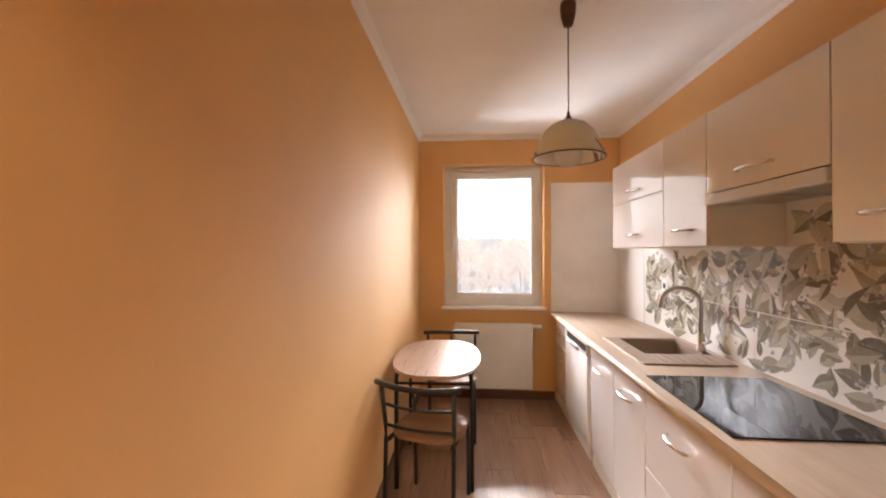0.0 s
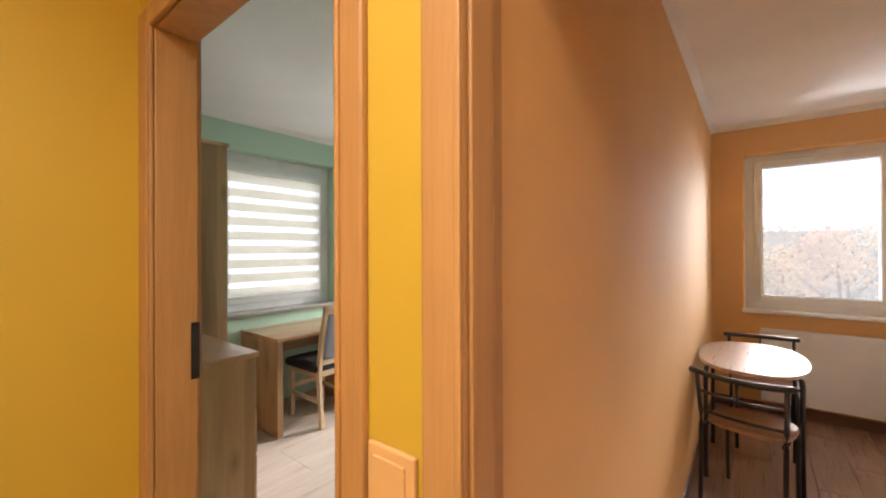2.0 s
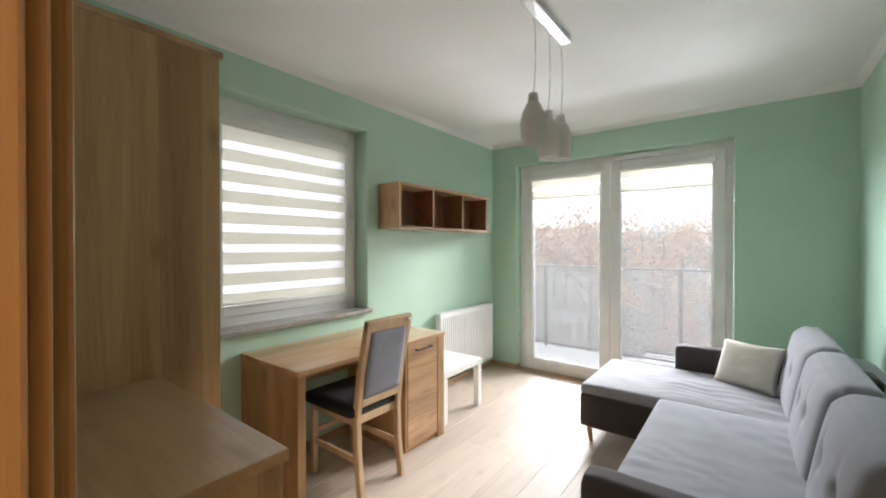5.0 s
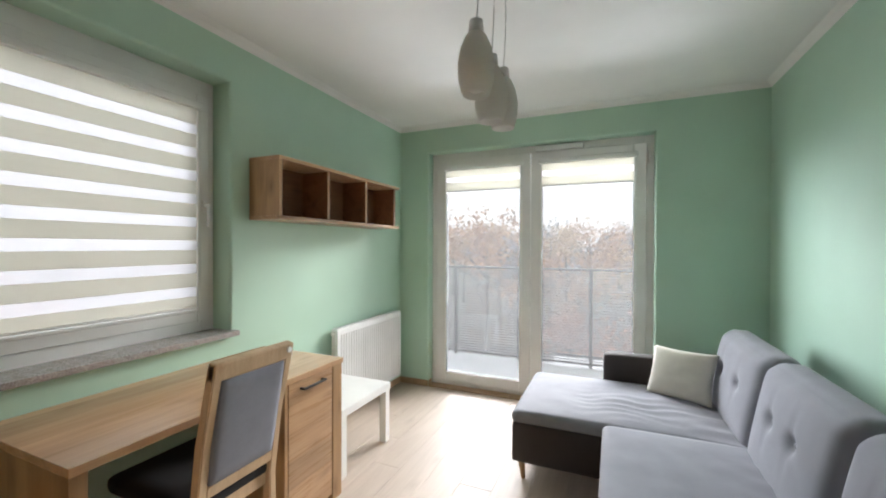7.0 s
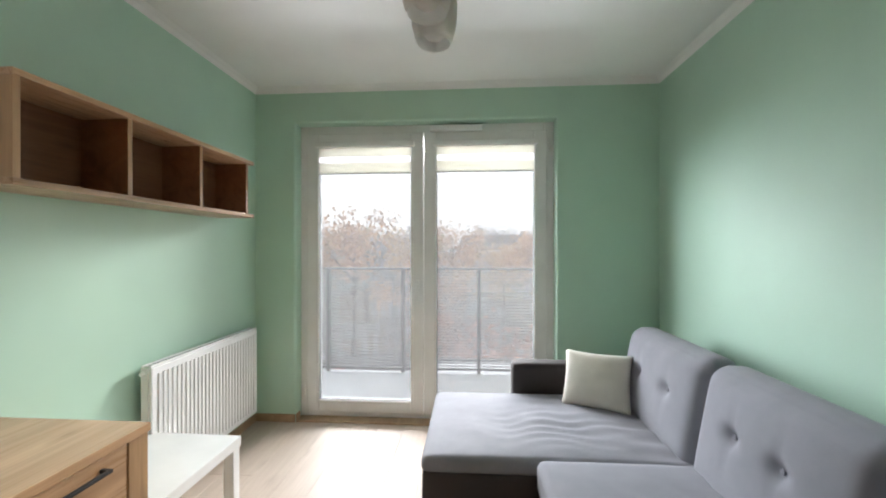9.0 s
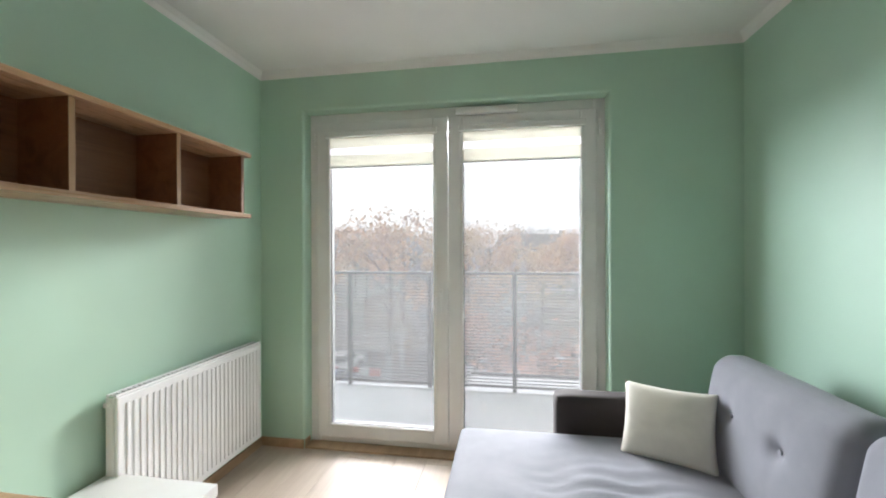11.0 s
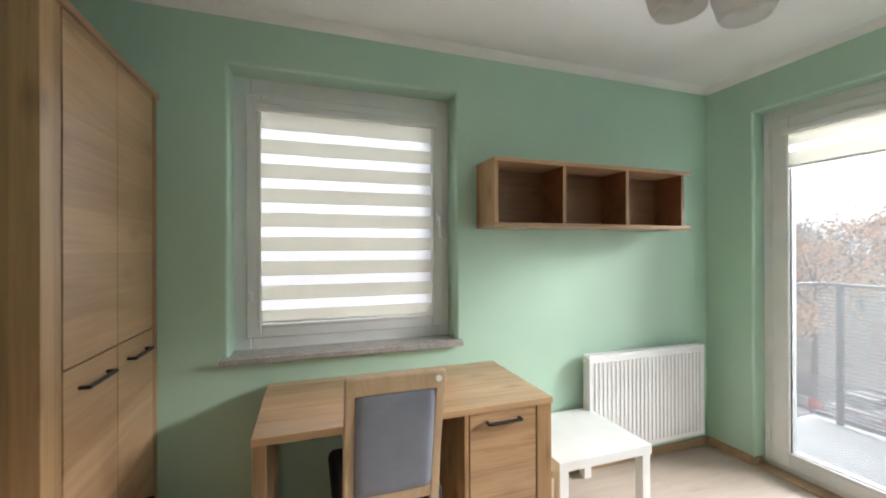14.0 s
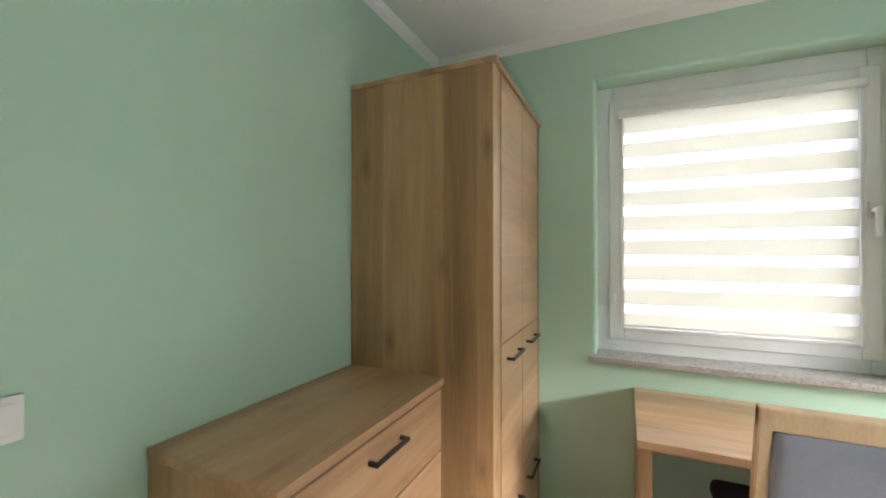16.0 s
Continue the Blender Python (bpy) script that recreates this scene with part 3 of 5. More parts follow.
# the open room door: built closed along -x from its hinge, then turned
DOOR_W, DOOR_T, DOOR_H = 0.79, 0.04, DTOP - 0.012
leaf = thing("door_2", (-2.035, 2.94, FLOOR + 0.008), "brown wood door with frosted panes, standing half open", "door")
tagged(leaf, kind="structure")
hx, hy, hz = -2.035, 2.94, FLOOR + 0.008
H = DOOR_H - hz
for a, b in ((0, 0.135), (DOOR_W - 0.115, DOOR_W)):
    part("stile", box(hx - b, hx - a, hy, hy + DOOR_T, hz, hz + H, 0.003, 2), DOOR_WOOD, leaf)
rails = [(0.0, 0.20), (0.52, 0.66), (0.99, 1.125), (1.455, 1.595), (H - 0.11, H)]
for a, b in rails:
    part("rail", box(hx - DOOR_W + 0.115, hx - 0.135, hy + 0.001, hy + DOOR_T - 0.001, hz + a, hz + b, 0.003, 2), DOOR_WOOD, leaf)
for (a, b), (c, d) in zip(rails, rails[1:]):
    part("frosted_pane", box(hx - DOOR_W + 0.11, hx - 0.13, hy + 0.016, hy + 0.024, hz + b - 0.005, hz + c + 0.005), FROST, leaf, "frosted glass pane")
for sgn, yy in ((-1, hy), (1, hy + DOOR_T)):
    a, b = sorted((yy, yy + sgn * 0.008))
    plate = part("handle_plate", box(hx - DOOR_W + 0.04, hx - DOOR_W + 0.08, a, b, hz + 0.93, hz + 1.13, 0.004, 2), STEEL, leaf, "steel handle plate")
    c = hx - DOOR_W + 0.06
    part("lever", tube([(c, yy, hz + 1.075), (c, yy + sgn * 0.04, hz + 1.075), (c + 0.012, yy + sgn * 0.052, hz + 1.075), (c + 0.06, yy + sgn * 0.054, hz + 1.07), (c + 0.115, yy + sgn * 0.05, hz + 1.06)], 0.009, 10), STEEL, plate, smooth=True)
    if sgn > 0:
        part("key", box(c - 0.003, c + 0.003, yy + 0.01, yy + 0.05, hz + 0.975, hz + 0.985, 0.001, 1), CHROME, plate)
        part("key_bow", lathe([(0.002, -0.002), (0.014, -0.002), (0.014, 0.002), (0.002, 0.002)], (c, yy + 0.055, hz + 0.98), 16), CHROME, plate)
        part("hanging_key", box(c - 0.011, c + 0.011, yy + 0.052, yy + 0.056, hz + 0.91, hz + 0.965, 0.004, 2), STEEL, plate)
part("lock_front", box(hx - DOOR_W - 0.002, hx - DOOR_W + 0.001, hy + 0.009, hy + 0.031, hz + 0.92, hz + 1.14), STEEL, leaf)
for z in (0.2, 1.75):
    part("hinge", tube([(hx + 0.006, hy - 0.004, hz + z), (hx + 0.006, hy - 0.004, hz + z + 0.1)], 0.008), STEEL, leaf)
leaf.matrix_basis = leaf.matrix_basis @ Matrix.Rotation(radians(-59), 4, "Z")


# ---------- outside: balcony, ground, trees, houses, cars ----------
GROUND = -8.0
def turf():
    n = Net("damp_ground")
    vec = n.coords()
    col = n.ramp(n.noise(vec, 0.12, 5, 0.6), (0.35, (0.12, 0.105, 0.09)), (0.5, (0.19, 0.17, 0.15)), (0.62, (0.12, 0.125, 0.08)))
    n.set(Base_Color=n.mix(0.3, col, n.ramp(n.noise(vec, 3.0, 5), (0.3, (0.07, 0.06, 0.05)), (0.7, (0.26, 0.23, 0.2)))), Roughness=0.95)
    return n.mat


TURF = turf()
ASPHALT = plain("asphalt", (0.055, 0.055, 0.058), 0.85, grain=30, vary=0.2)
solo("ground", box(-900, 900, -900, 900, GROUND - 1, GROUND), TURF, "damp brown and green ground far below", "ground", kind="structure")
solo("road", box(-60, 60, 24, 40, GROUND, GROUND + 0.03), ASPHALT, "grey asphalt car park and road", "road", kind="structure")
solo("balcony_floor", box(-5.1, -1.6, OUT, 8.36, FLOOR - 0.25, FLOOR - 0.055, 0.006), CONCRETE, "pale grey concrete balcony floor", "balcony", kind="structure")
rail = thing("balcony_railing", (-3.6, 8.3, FLOOR - 0.05), "dark grey metal railing filled with thin level slats", "railing")
part("top_rail", box(-5.05, -1.62, 8.275, 8.325, 1.14, 1.168, 0.004), DARK_GREY, rail)
part("bottom_rail", box(-5.05, -1.62, 8.285, 8.315, 0.045, 0.07, 0.003), DARK_GREY, rail)
for x in (-4.88, -4.04, -3.205, -2.37, -1.66):
    part("post", box(x - 0.02, x + 0.02, 8.28, 8.32, FLOOR - 0.055, 1.14, 0.003), DARK_GREY, rail)
part("side_top_rail", box(-5.05, -5.01, OUT, 8.275, 1.14, 1.168, 0.004), DARK_GREY, rail)


ledge = thing("lower_ledge", (-2.4, 8.7, -0.1), "white ledge with a dark rim just outside the railing", "ledge")
tagged(ledge, kind="structure")
part("slab", box(-3.68, -1.62, 8.362, 8.9, -0.16, -0.03, 0.004), CONCRETE, ledge)
part("rim", box(-3.71, -1.62, 8.9, 8.93, -0.16, 0.0, 0.003), DARK_GREY, ledge, "dark metal rim")
part("rim", box(-3.71, -3.682, 8.362, 8.899, -0.16, 0.0, 0.003), DARK_GREY, ledge, "dark metal rim")


SLAT = plain("grey_railing_slat", (0.16, 0.16, 0.17), 0.5, vary=0.1)
for a, b in ((-5.03, -4.9), (-4.86, -4.06), (-4.02, -3.225), (-3.185, -2.39), (-2.35, -1.68)):
    first = part("slat", box(a, b, 8.297, 8.303, 0.085, 0.099), SLAT, rail)
    for k in range(1, 34):
        slat = new("slat", first.data)
        slat.parent = rail
        slat.location = (0, 0, 0.031 * k)


def leafy(name, color):
    n = Net(name)
    rnd = n.node("ShaderNodeNewGeometry").outputs["Random Per Island"]
    n.set(Base_Color=n.ramp(rnd, (0.0, shade(color, 0.6)), (1.0, shade(color, 1.35))), Roughness=0.8)
    return n.mat


# Leaf colours are paled, which paints outdoor haze into them.
HAZY_LEAVES = {"orange": leafy("orange_leaves", (0.56, 0.33, 0.18)), "yellow": leafy("yellow_leaves", (0.58, 0.42, 0.24)), "green": leafy("dull_green_leaves", (0.22, 0.235, 0.225)), "red": leafy("red_leaves", (0.45, 0.22, 0.155)), "grey": leafy("bare_twigs", (0.33, 0.325, 0.33))}
BARK = plain("bark", (0.09, 0.07, 0.055), 0.9, grain=20, vary=0.2)


def tree(x, y, h, w, kind, label, count=420):
    rnd = random.Random(int(x * 13 + y * 7))
    t = thing("tree", (x, y, GROUND), label, "tree")
    bm = tube([(x, y, GROUND), (x + 0.1, y, GROUND + h * 0.3), (x, y + 0.1, GROUND + h * 0.85)], 0.022 * h, 7, None, 0.005 * h)
    for i in range(7):
        a, z = rnd.uniform(0, 6.28), GROUND + h * rnd.uniform(0.28, 0.7)
        tube([(x, y, z), (x + w * 0.2 * math.cos(a), y + w * 0.2 * math.sin(a), z + h * 0.1), (x + w * 0.38 * math.cos(a), y + w * 0.38 * math.sin(a), z + h * 0.2)], 0.008 * h, 5, bm, 0.002 * h)
    part("trunk", bm, BARK, t)
    verts, faces = [], []
    lumps = [(Vector((rnd.gauss(0, 0.24) * w, rnd.gauss(0, 0.24) * w, h * rnd.uniform(0.38, 0.92))), rnd.uniform(0.12, 0.24) * w) for _ in range(11)]
    for i in range(count):
        c, r = lumps[i % len(lumps)]
        p = c + Vector((rnd.gauss(0, 1), rnd.gauss(0, 1), rnd.gauss(0, 0.8))) * r * 0.62
        s = rnd.uniform(0.012, 0.032) * w
        u = Vector((rnd.gauss(0, 1), rnd.gauss(0, 1), rnd.gauss(0, 1))).normalized()
        v = u.orthogonal().normalized()
        k = len(verts)
        at = Vector((x, y, GROUND)) + p
        verts += [at + u * s, at + v * s * 0.6, at - u * s * 0.9, at - v * s * 0.7]
        faces.append((k, k + 1, k + 2, k + 3))
    me = bpy.data.meshes.new("crown")
    me.from_pydata([v - Vector((x, y, GROUND)) for v in verts], [], faces)
    me.materials.append(HAZY_LEAVES[kind])
    ob = new("crown", me)
    ob.parent = t


rng = random.Random(4)
for x, y, h, w, kind in ((-13.5, 38, 12.5, 7, "orange"), (-9, 46, 12, 7, "yellow"), (-5.5, 30, 5.5, 5, "red"), (-1.2, 19, 6.2, 5.5, "red"), (3.5, 44, 11.5, 7, "orange"), (-3, 34, 6, 5, "grey"), (0.5, 50, 11, 7, "yellow"), (-16, 52, 12, 7, "grey"), (-22, 40, 11, 7, "orange"), (6, 27, 7, 6, "orange"), (12, 36, 9, 7, "orange"), (-30, 55, 12, 8, "yellow"), (-12, 58, 13, 8, "grey"), (-6, 64, 13, 9, "orange"), (-19, 62, 13, 9, "yellow"), (6, 60, 12, 8, "grey"), (-26, 66, 13, 9, "orange"), (10, 56, 12, 8, "yellow"), (-35, 60, 13, 9, "grey"), (-9.5, 36, 5, 5, "grey"), (-7, 42, 10, 7, "orange")):
    tree(x, y, h, w, kind, {"orange": "autumn tree with thinning orange leaves", "yellow": "autumn tree with yellow leaves", "red": "low tree with reddish autumn leaves", "grey": "nearly bare grey autumn tree"}[kind], 2200)
for i in range(26):
    x = -75 + i * 6 + rng.uniform(-2, 2)
    tree(x, rng.uniform(75, 110), rng.uniform(11, 15), rng.uniform(8, 11), rng.choice(("green", "grey", "green", "grey", "orange")), "distant bare or dull green tree", 1100)

HOUSE = plain("pale_house_render", (0.5, 0.49, 0.47), 0.9, grain=5)
ROOF = plain("grey_roof_tiles", (0.16, 0.15, 0.15), 0.9, grain=4)
RED_ROOF = plain("red_roof_tiles", (0.34, 0.11, 0.07), 0.9, grain=4)
DARK_PANE = plain("dark_window_pane", (0.05, 0.055, 0.06), 0.15)


def house(x, y, w, d, h, roof_h, roof_mat, label, turn=0.0):
    hs = thing("house", (x, y, GROUND), label, "house")
    part("wall", box(x - w / 2, x + w / 2, y - d / 2, y + d / 2, GROUND, GROUND + h), HOUSE, hs)
    bm = bmesh.new()
    o, z = 0.5, GROUND + h
    v = [bm.verts.new(p) for p in ((x - w / 2 - o, y - d / 2 - o, z), (x + w / 2 + o, y - d / 2 - o, z), (x + w / 2 + o, y + d / 2 + o, z), (x - w / 2 - o, y + d / 2 + o, z), (x - w / 2 + 1, y, z + roof_h), (x + w / 2 - 1, y, z + roof_h))]
    for f in ((0, 1, 5, 4), (2, 3, 4, 5), (1, 2, 5), (3, 0, 4), (3, 2, 1, 0)):
        bm.faces.new([v[i] for i in f])
    roof = part("roof", bm, roof_mat, hs)
    part("chimney", box(x + w * 0.2, x + w * 0.2 + 0.6, y - 0.3, y + 0.3, z + roof_h * 0.5, z + roof_h + 0.8), HOUSE, roof)
    for fl in range(max(1, int(h // 3))):
        for k in range(int(w // 3)):
            wx = x - w / 2 + 1.5 + k * 3
            part("window", box(wx - 0.5, wx + 0.5, y - d / 2 - 0.04, y - d / 2 + 0.02, GROUND + 1 + fl * 3, GROUND + 2.4 + fl * 3), DARK_PANE, hs)
    hs.matrix_basis = hs.matrix_basis @ Matrix.Rotation(radians(turn), 4, "Z")


house(4, 95, 20, 10, 9, 3.6, ROOF, "distant pale block with a grey roof")
house(-18, 110, 14, 10, 8, 4, ROOF, "distant pale house with a grey roof")
house(-24, 6, 12, 9, 5.5, 2.8, RED_ROOF, "pale house with a red tiled roof", 90)
house(-30, -8, 12, 9, 6, 3, RED_ROOF, "pale house with a red tiled roof", 90)
house(-42, 18, 16, 10, 6, 3, ROOF, "pale house with a grey roof", 90)


def car(x, y, turn, color, label):
    c = thing("car", (x, y, GROUND + 0.03), label, "car", "parked cars")
    body = plain("car_paint", color, 0.25)
    z = GROUND + 0.03
    part("body", cushion((x - 2.1, y - 0.85, z + 0.25), (x + 2.1, y + 0.85, z + 0.95), 0.22, 6), body, c, smooth=True)
    part("cabin", cushion((x - 1.2, y - 0.75, z + 0.8), (x + 1.0, y + 0.75, z + 1.45), 0.28, 6), DARK_PANE, c, smooth=True)
    part("roof", cushion((x - 0.85, y - 0.66, z + 1.35), (x + 0.65, y + 0.66, z + 1.5), 0.07, 4), body, c, smooth=True)
    for dx in (-1.35, 1.35):
        for dy in (-0.8, 0.8):
            w = lathe([(0.02, -0.1), (0.31, -0.1), (0.33, 0), (0.31, 0.1), (0.02, 0.1)], (0, 0, 0), 14)
            bmesh.ops.transform(w, matrix=Matrix.Translation((x + dx, y + dy, z + 0.33)) @ Matrix.Rotation(radians(90), 4, "X"), verts=w.verts[:])
            part("wheel", w, GASKET, c)
    c.matrix_basis = c.matrix_basis @ Matrix.Rotation(radians(turn), 4, "Z")


for x, y, a, col, lab in ((-17.4, 27.2, 70, (0.55, 0.56, 0.58), "white car parked on asphalt"), (-14.6, 28.4, 75, (0.09, 0.12, 0.2), "dark blue parked car"), (-15.8, 33, 80, (0.6, 0.6, 0.6), "white parked van-like car"), (-20.5, 27, 70, (0.2, 0.2, 0.22), "grey car parked on asphalt"), (-4.5, 33, 20, (0.5, 0.5, 0.52), "pale grey parked car"), (2.5, 37, 10, (0.58, 0.58, 0.6), "white car parked on asphalt")):
    car(x, y, a, col, lab)
RED = plain("red_plastic", (0.5, 0.04, 0.03), 0.5)
bar = thing("road_barrier", (-16, 30.6, GROUND + 0.03), "red and white striped road barrier", "barrier")
for i in range(10):
    part("board", box(-19.5 + i * 0.75, -18.75 + i * 0.75, 30.55, 30.65, GROUND + 0.6, GROUND + 1.1), RED if i % 2 else HOUSE, bar)
for i in range(3):
    part("leg", box(-19 + i * 3, -18.9 + i * 3, 30.5, 30.7, GROUND + 0.03, GROUND + 0.6), DARK_GREY, bar)

# ---------- green room: furniture ----------
def bar_handle(p, q, out, parent, r=0.006):
    """A slim bar handle from p to q standing off its front by the vector out."""
    p, q, out = Vector(p), Vector(q), Vector(out)
    side = out.cross(Vector((0, 0, 1))).normalized()
    a, b = p + out, q + out
    lo = [min(a[i], b[i]) - (0.0055 if abs((q - p)[i]) < 1e-6 else 0) for i in range(3)]
    hi = [max(a[i], b[i]) + (0.0055 if abs((q - p)[i]) < 1e-6 else 0) for i in range(3)]
    bm = box(lo[0], hi[0], lo[1], hi[1], lo[2], hi[2], 0.002, 2)
    for e in (p, q):
        c = e + (0.006 if e == p else -0.006) * (q - p).normalized()
        m = c + out
        l2 = [min(c[i], m[i]) - (0.005 if abs(out[i]) < 1e-6 else 0) for i in range(3)]
        h2 = [max(c[i], m[i]) + (0.005 if abs(out[i]) < 1e-6 else 0) for i in range(3)]
        box(l2[0], h2[0], l2[1], h2[1], l2[2], h2[2], 0, 1, bm)
    return part("handle", bm, BLACK, parent, "black metal bar handle")


# wardrobe
w = thing("wardrobe", (-4.525, 3.25, FLOOR), "tall oak-look wardrobe with four doors and a bottom drawer", "wardrobe")
wx0, wx1, wy0, wy1, wz = X0 + 0.004, -4.12, Y0 + 0.004, 3.545, 2.15
part("side_panel", box(wx1 - 0.035, wx1, wy0, wy1, FLOOR, wz - 0.022, 0.002), OAK_Z, w)
part("side_panel", box(wx0, wx0 + 0.035, wy0, wy1, FLOOR, wz - 0.022, 0.002), OAK_Z, w)
part("top_panel", box(wx0, wx1 + 0.004, wy0, wy1 + 0.012, wz - 0.022, wz, 0.002), OAK_X, w)
part("back_panel", box(wx0 + 0.035, wx1 - 0.035, wy0, wy0 + 0.008, FLOOR, wz - 0.022), OAK_Z, w)
part("stile", box(wx1 - 0.095, wx1 - 0.035, wy1 - 0.02, wy1 - 0.002, FLOOR, wz - 0.022, 0.002), OAK_Z, w)
part("stile", box(wx0 + 0.035, wx0 + 0.06, wy1 - 0.02, wy1 - 0.002, FLOOR, wz - 0.022, 0.002), OAK_Z, w)
part("inner_shelf", box(wx0 + 0.035, wx1 - 0.035, wy0 + 0.01, wy1 - 0.025, 1.1, 1.12), OAK_X, w)
dx = [(-4.54, -4.217), (-4.866, -4.544)]
for a, b in dx:
    part("upper_door", box(a, b, wy1 - 0.018, wy1 + 0.001, 1.127, wz - 0.026, 0.002), OAK_X, w)
    d = part("lower_door", box(a, b, wy1 - 0.018, wy1 + 0.001, 0.512, 1.121, 0.002), OAK_X, w)
    c = (a + b) / 2
    bar_handle((c - 0.09, wy1 + 0.001, 1.055), (c + 0.09, wy1 + 0.001, 1.055), (0, 0.026, 0), d)
d = part("drawer", box(-4.866, -4.217, wy1 - 0.018, wy1 + 0.001, 0.13, 0.506, 0.002), OAK_X, w)
for a, b in dx:
    c = (a + b) / 2
    bar_handle((c - 0.09, wy1 + 0.001, 0.435), (c + 0.09, wy1 + 0.001, 0.435), (0, 0.026, 0), d)
part("plinth", box(wx0 + 0.04, wx1 - 0.04, wy1 - 0.05, wy1 - 0.03, FLOOR, 0.13), OAK_X, w)

# chest of drawers
w = thing("chest_of_drawers", (-3.74, 3.16, FLOOR), "oak-look chest of drawers with black bar handles", "chest of drawers")
cx0, cx1, cy0, cy1, cz = -4.116, -3.36, Y0 + 0.004, 3.34, 1.007
part("top_panel", box(cx0, cx1 + 0.003, cy0, cy1 + 0.018, cz - 0.026, cz, 0.002), OAK_X, w)
part("side_panel", box(cx1 - 0.035, cx1, cy0, cy1, FLOOR, cz - 0.026, 0.002), OAK_Z, w)
part("side_panel", box(cx0, cx0 + 0.035, cy0, cy1, FLOOR, cz - 0.026, 0.002), OAK_Z, w)
part("back_panel", box(cx0 + 0.035, cx1 - 0.035, cy0, cy0 + 0.008, FLOOR, cz - 0.026), OAK_Z, w)
for z0, z1 in ((0.755, 0.972), (0.53, 0.749), (0.305, 0.524), (0.09, 0.299)):
    d = part("drawer", box(cx0 + 0.012, cx1 - 0.012, cy1 - 0.01, cy1 + 0.014, z0, z1, 0.002), OAK_X, w)
    c = (cx0 + cx1) / 2
    bar_handle((c - 0.085, cy1 + 0.014, z1 - 0.055), (c + 0.085, cy1 + 0.014, z1 - 0.055), (0, 0.026, 0), d)

# desk
w = thing("desk", (-4.63, 4.59, FLOOR), "oak-look writing desk with one cupboard", "desk")
part("desktop", box(X0 + 0.006, -4.332, 3.995, 5.187, 0.787, 0.815, 0.002), DESK_OAK, w)
part("side_panel", box(X0 + 0.008, -4.34, 3.998, 4.043, FLOOR, 0.787, 0.002), OAK_Z, w)
part("side_panel", box(X0 + 0.008, -4.34, 5.112, 5.184, FLOOR, 0.787, 0.002), OAK_Z, w)
part("side_panel", box(X0 + 0.008, -4.345, 4.778, 4.797, FLOOR + 0.02, 0.787, 0.002), OAK_Z, w)
part("apron", box(-4.72, -4.70, 4.043, 4.778, 0.62, 0.787, 0.001), OAK_Y, w)
part("plinth", box(X0 + 0.03, -4.37, 4.797, 5.112, FLOOR, FLOOR + 0.035), OAK_Y, w)
d = part("door", box(-4.362, -4.343, 4.801, 5.108, FLOOR + 0.04, 0.783, 0.002), OAK_Y, w)
bar_handle((-4.343, 4.87, 0.745), (-4.343, 5.03, 0.745), (0.026, 0, 0), d)

# wall shelf
w = thing("wall_shelf", (-4.81, 5.77, 1.575), "long oak-look wall shelf with three open boxes", "shelf")
part("top_board", box(X0 + 0.002, -4.694, 5.087, 6.442, 1.914, 1.936, 0.002), OAK_Y, w)
part("bottom_board", box(X0 + 0.002, -4.694, 5.087, 6.442, 1.575, 1.597, 0.002), OAK_Y, w)
part("end_board", box(X0 + 0.002, -4.697, 5.089, 5.111, 1.597, 1.914, 0.001), OAK_Z, w)
# Inner boards take the oak with painted shade; front edges stay plain oak.
part("end_board", box(X0 + 0.002, -4.715, 6.385, 6.407, 1.597, 1.914, 0.001), SHADED_OAK, w)
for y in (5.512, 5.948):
    part("divider", box(X0 + 0.012, -4.712, y, y + 0.02, 1.597, 1.914), SHADED_OAK, w)
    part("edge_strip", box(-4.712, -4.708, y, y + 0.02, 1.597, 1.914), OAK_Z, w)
part("back_board", box(X0 + 0.002, X0 + 0.012, 5.111, 6.385, 1.597, 1.914), SHADED_OAK, w)


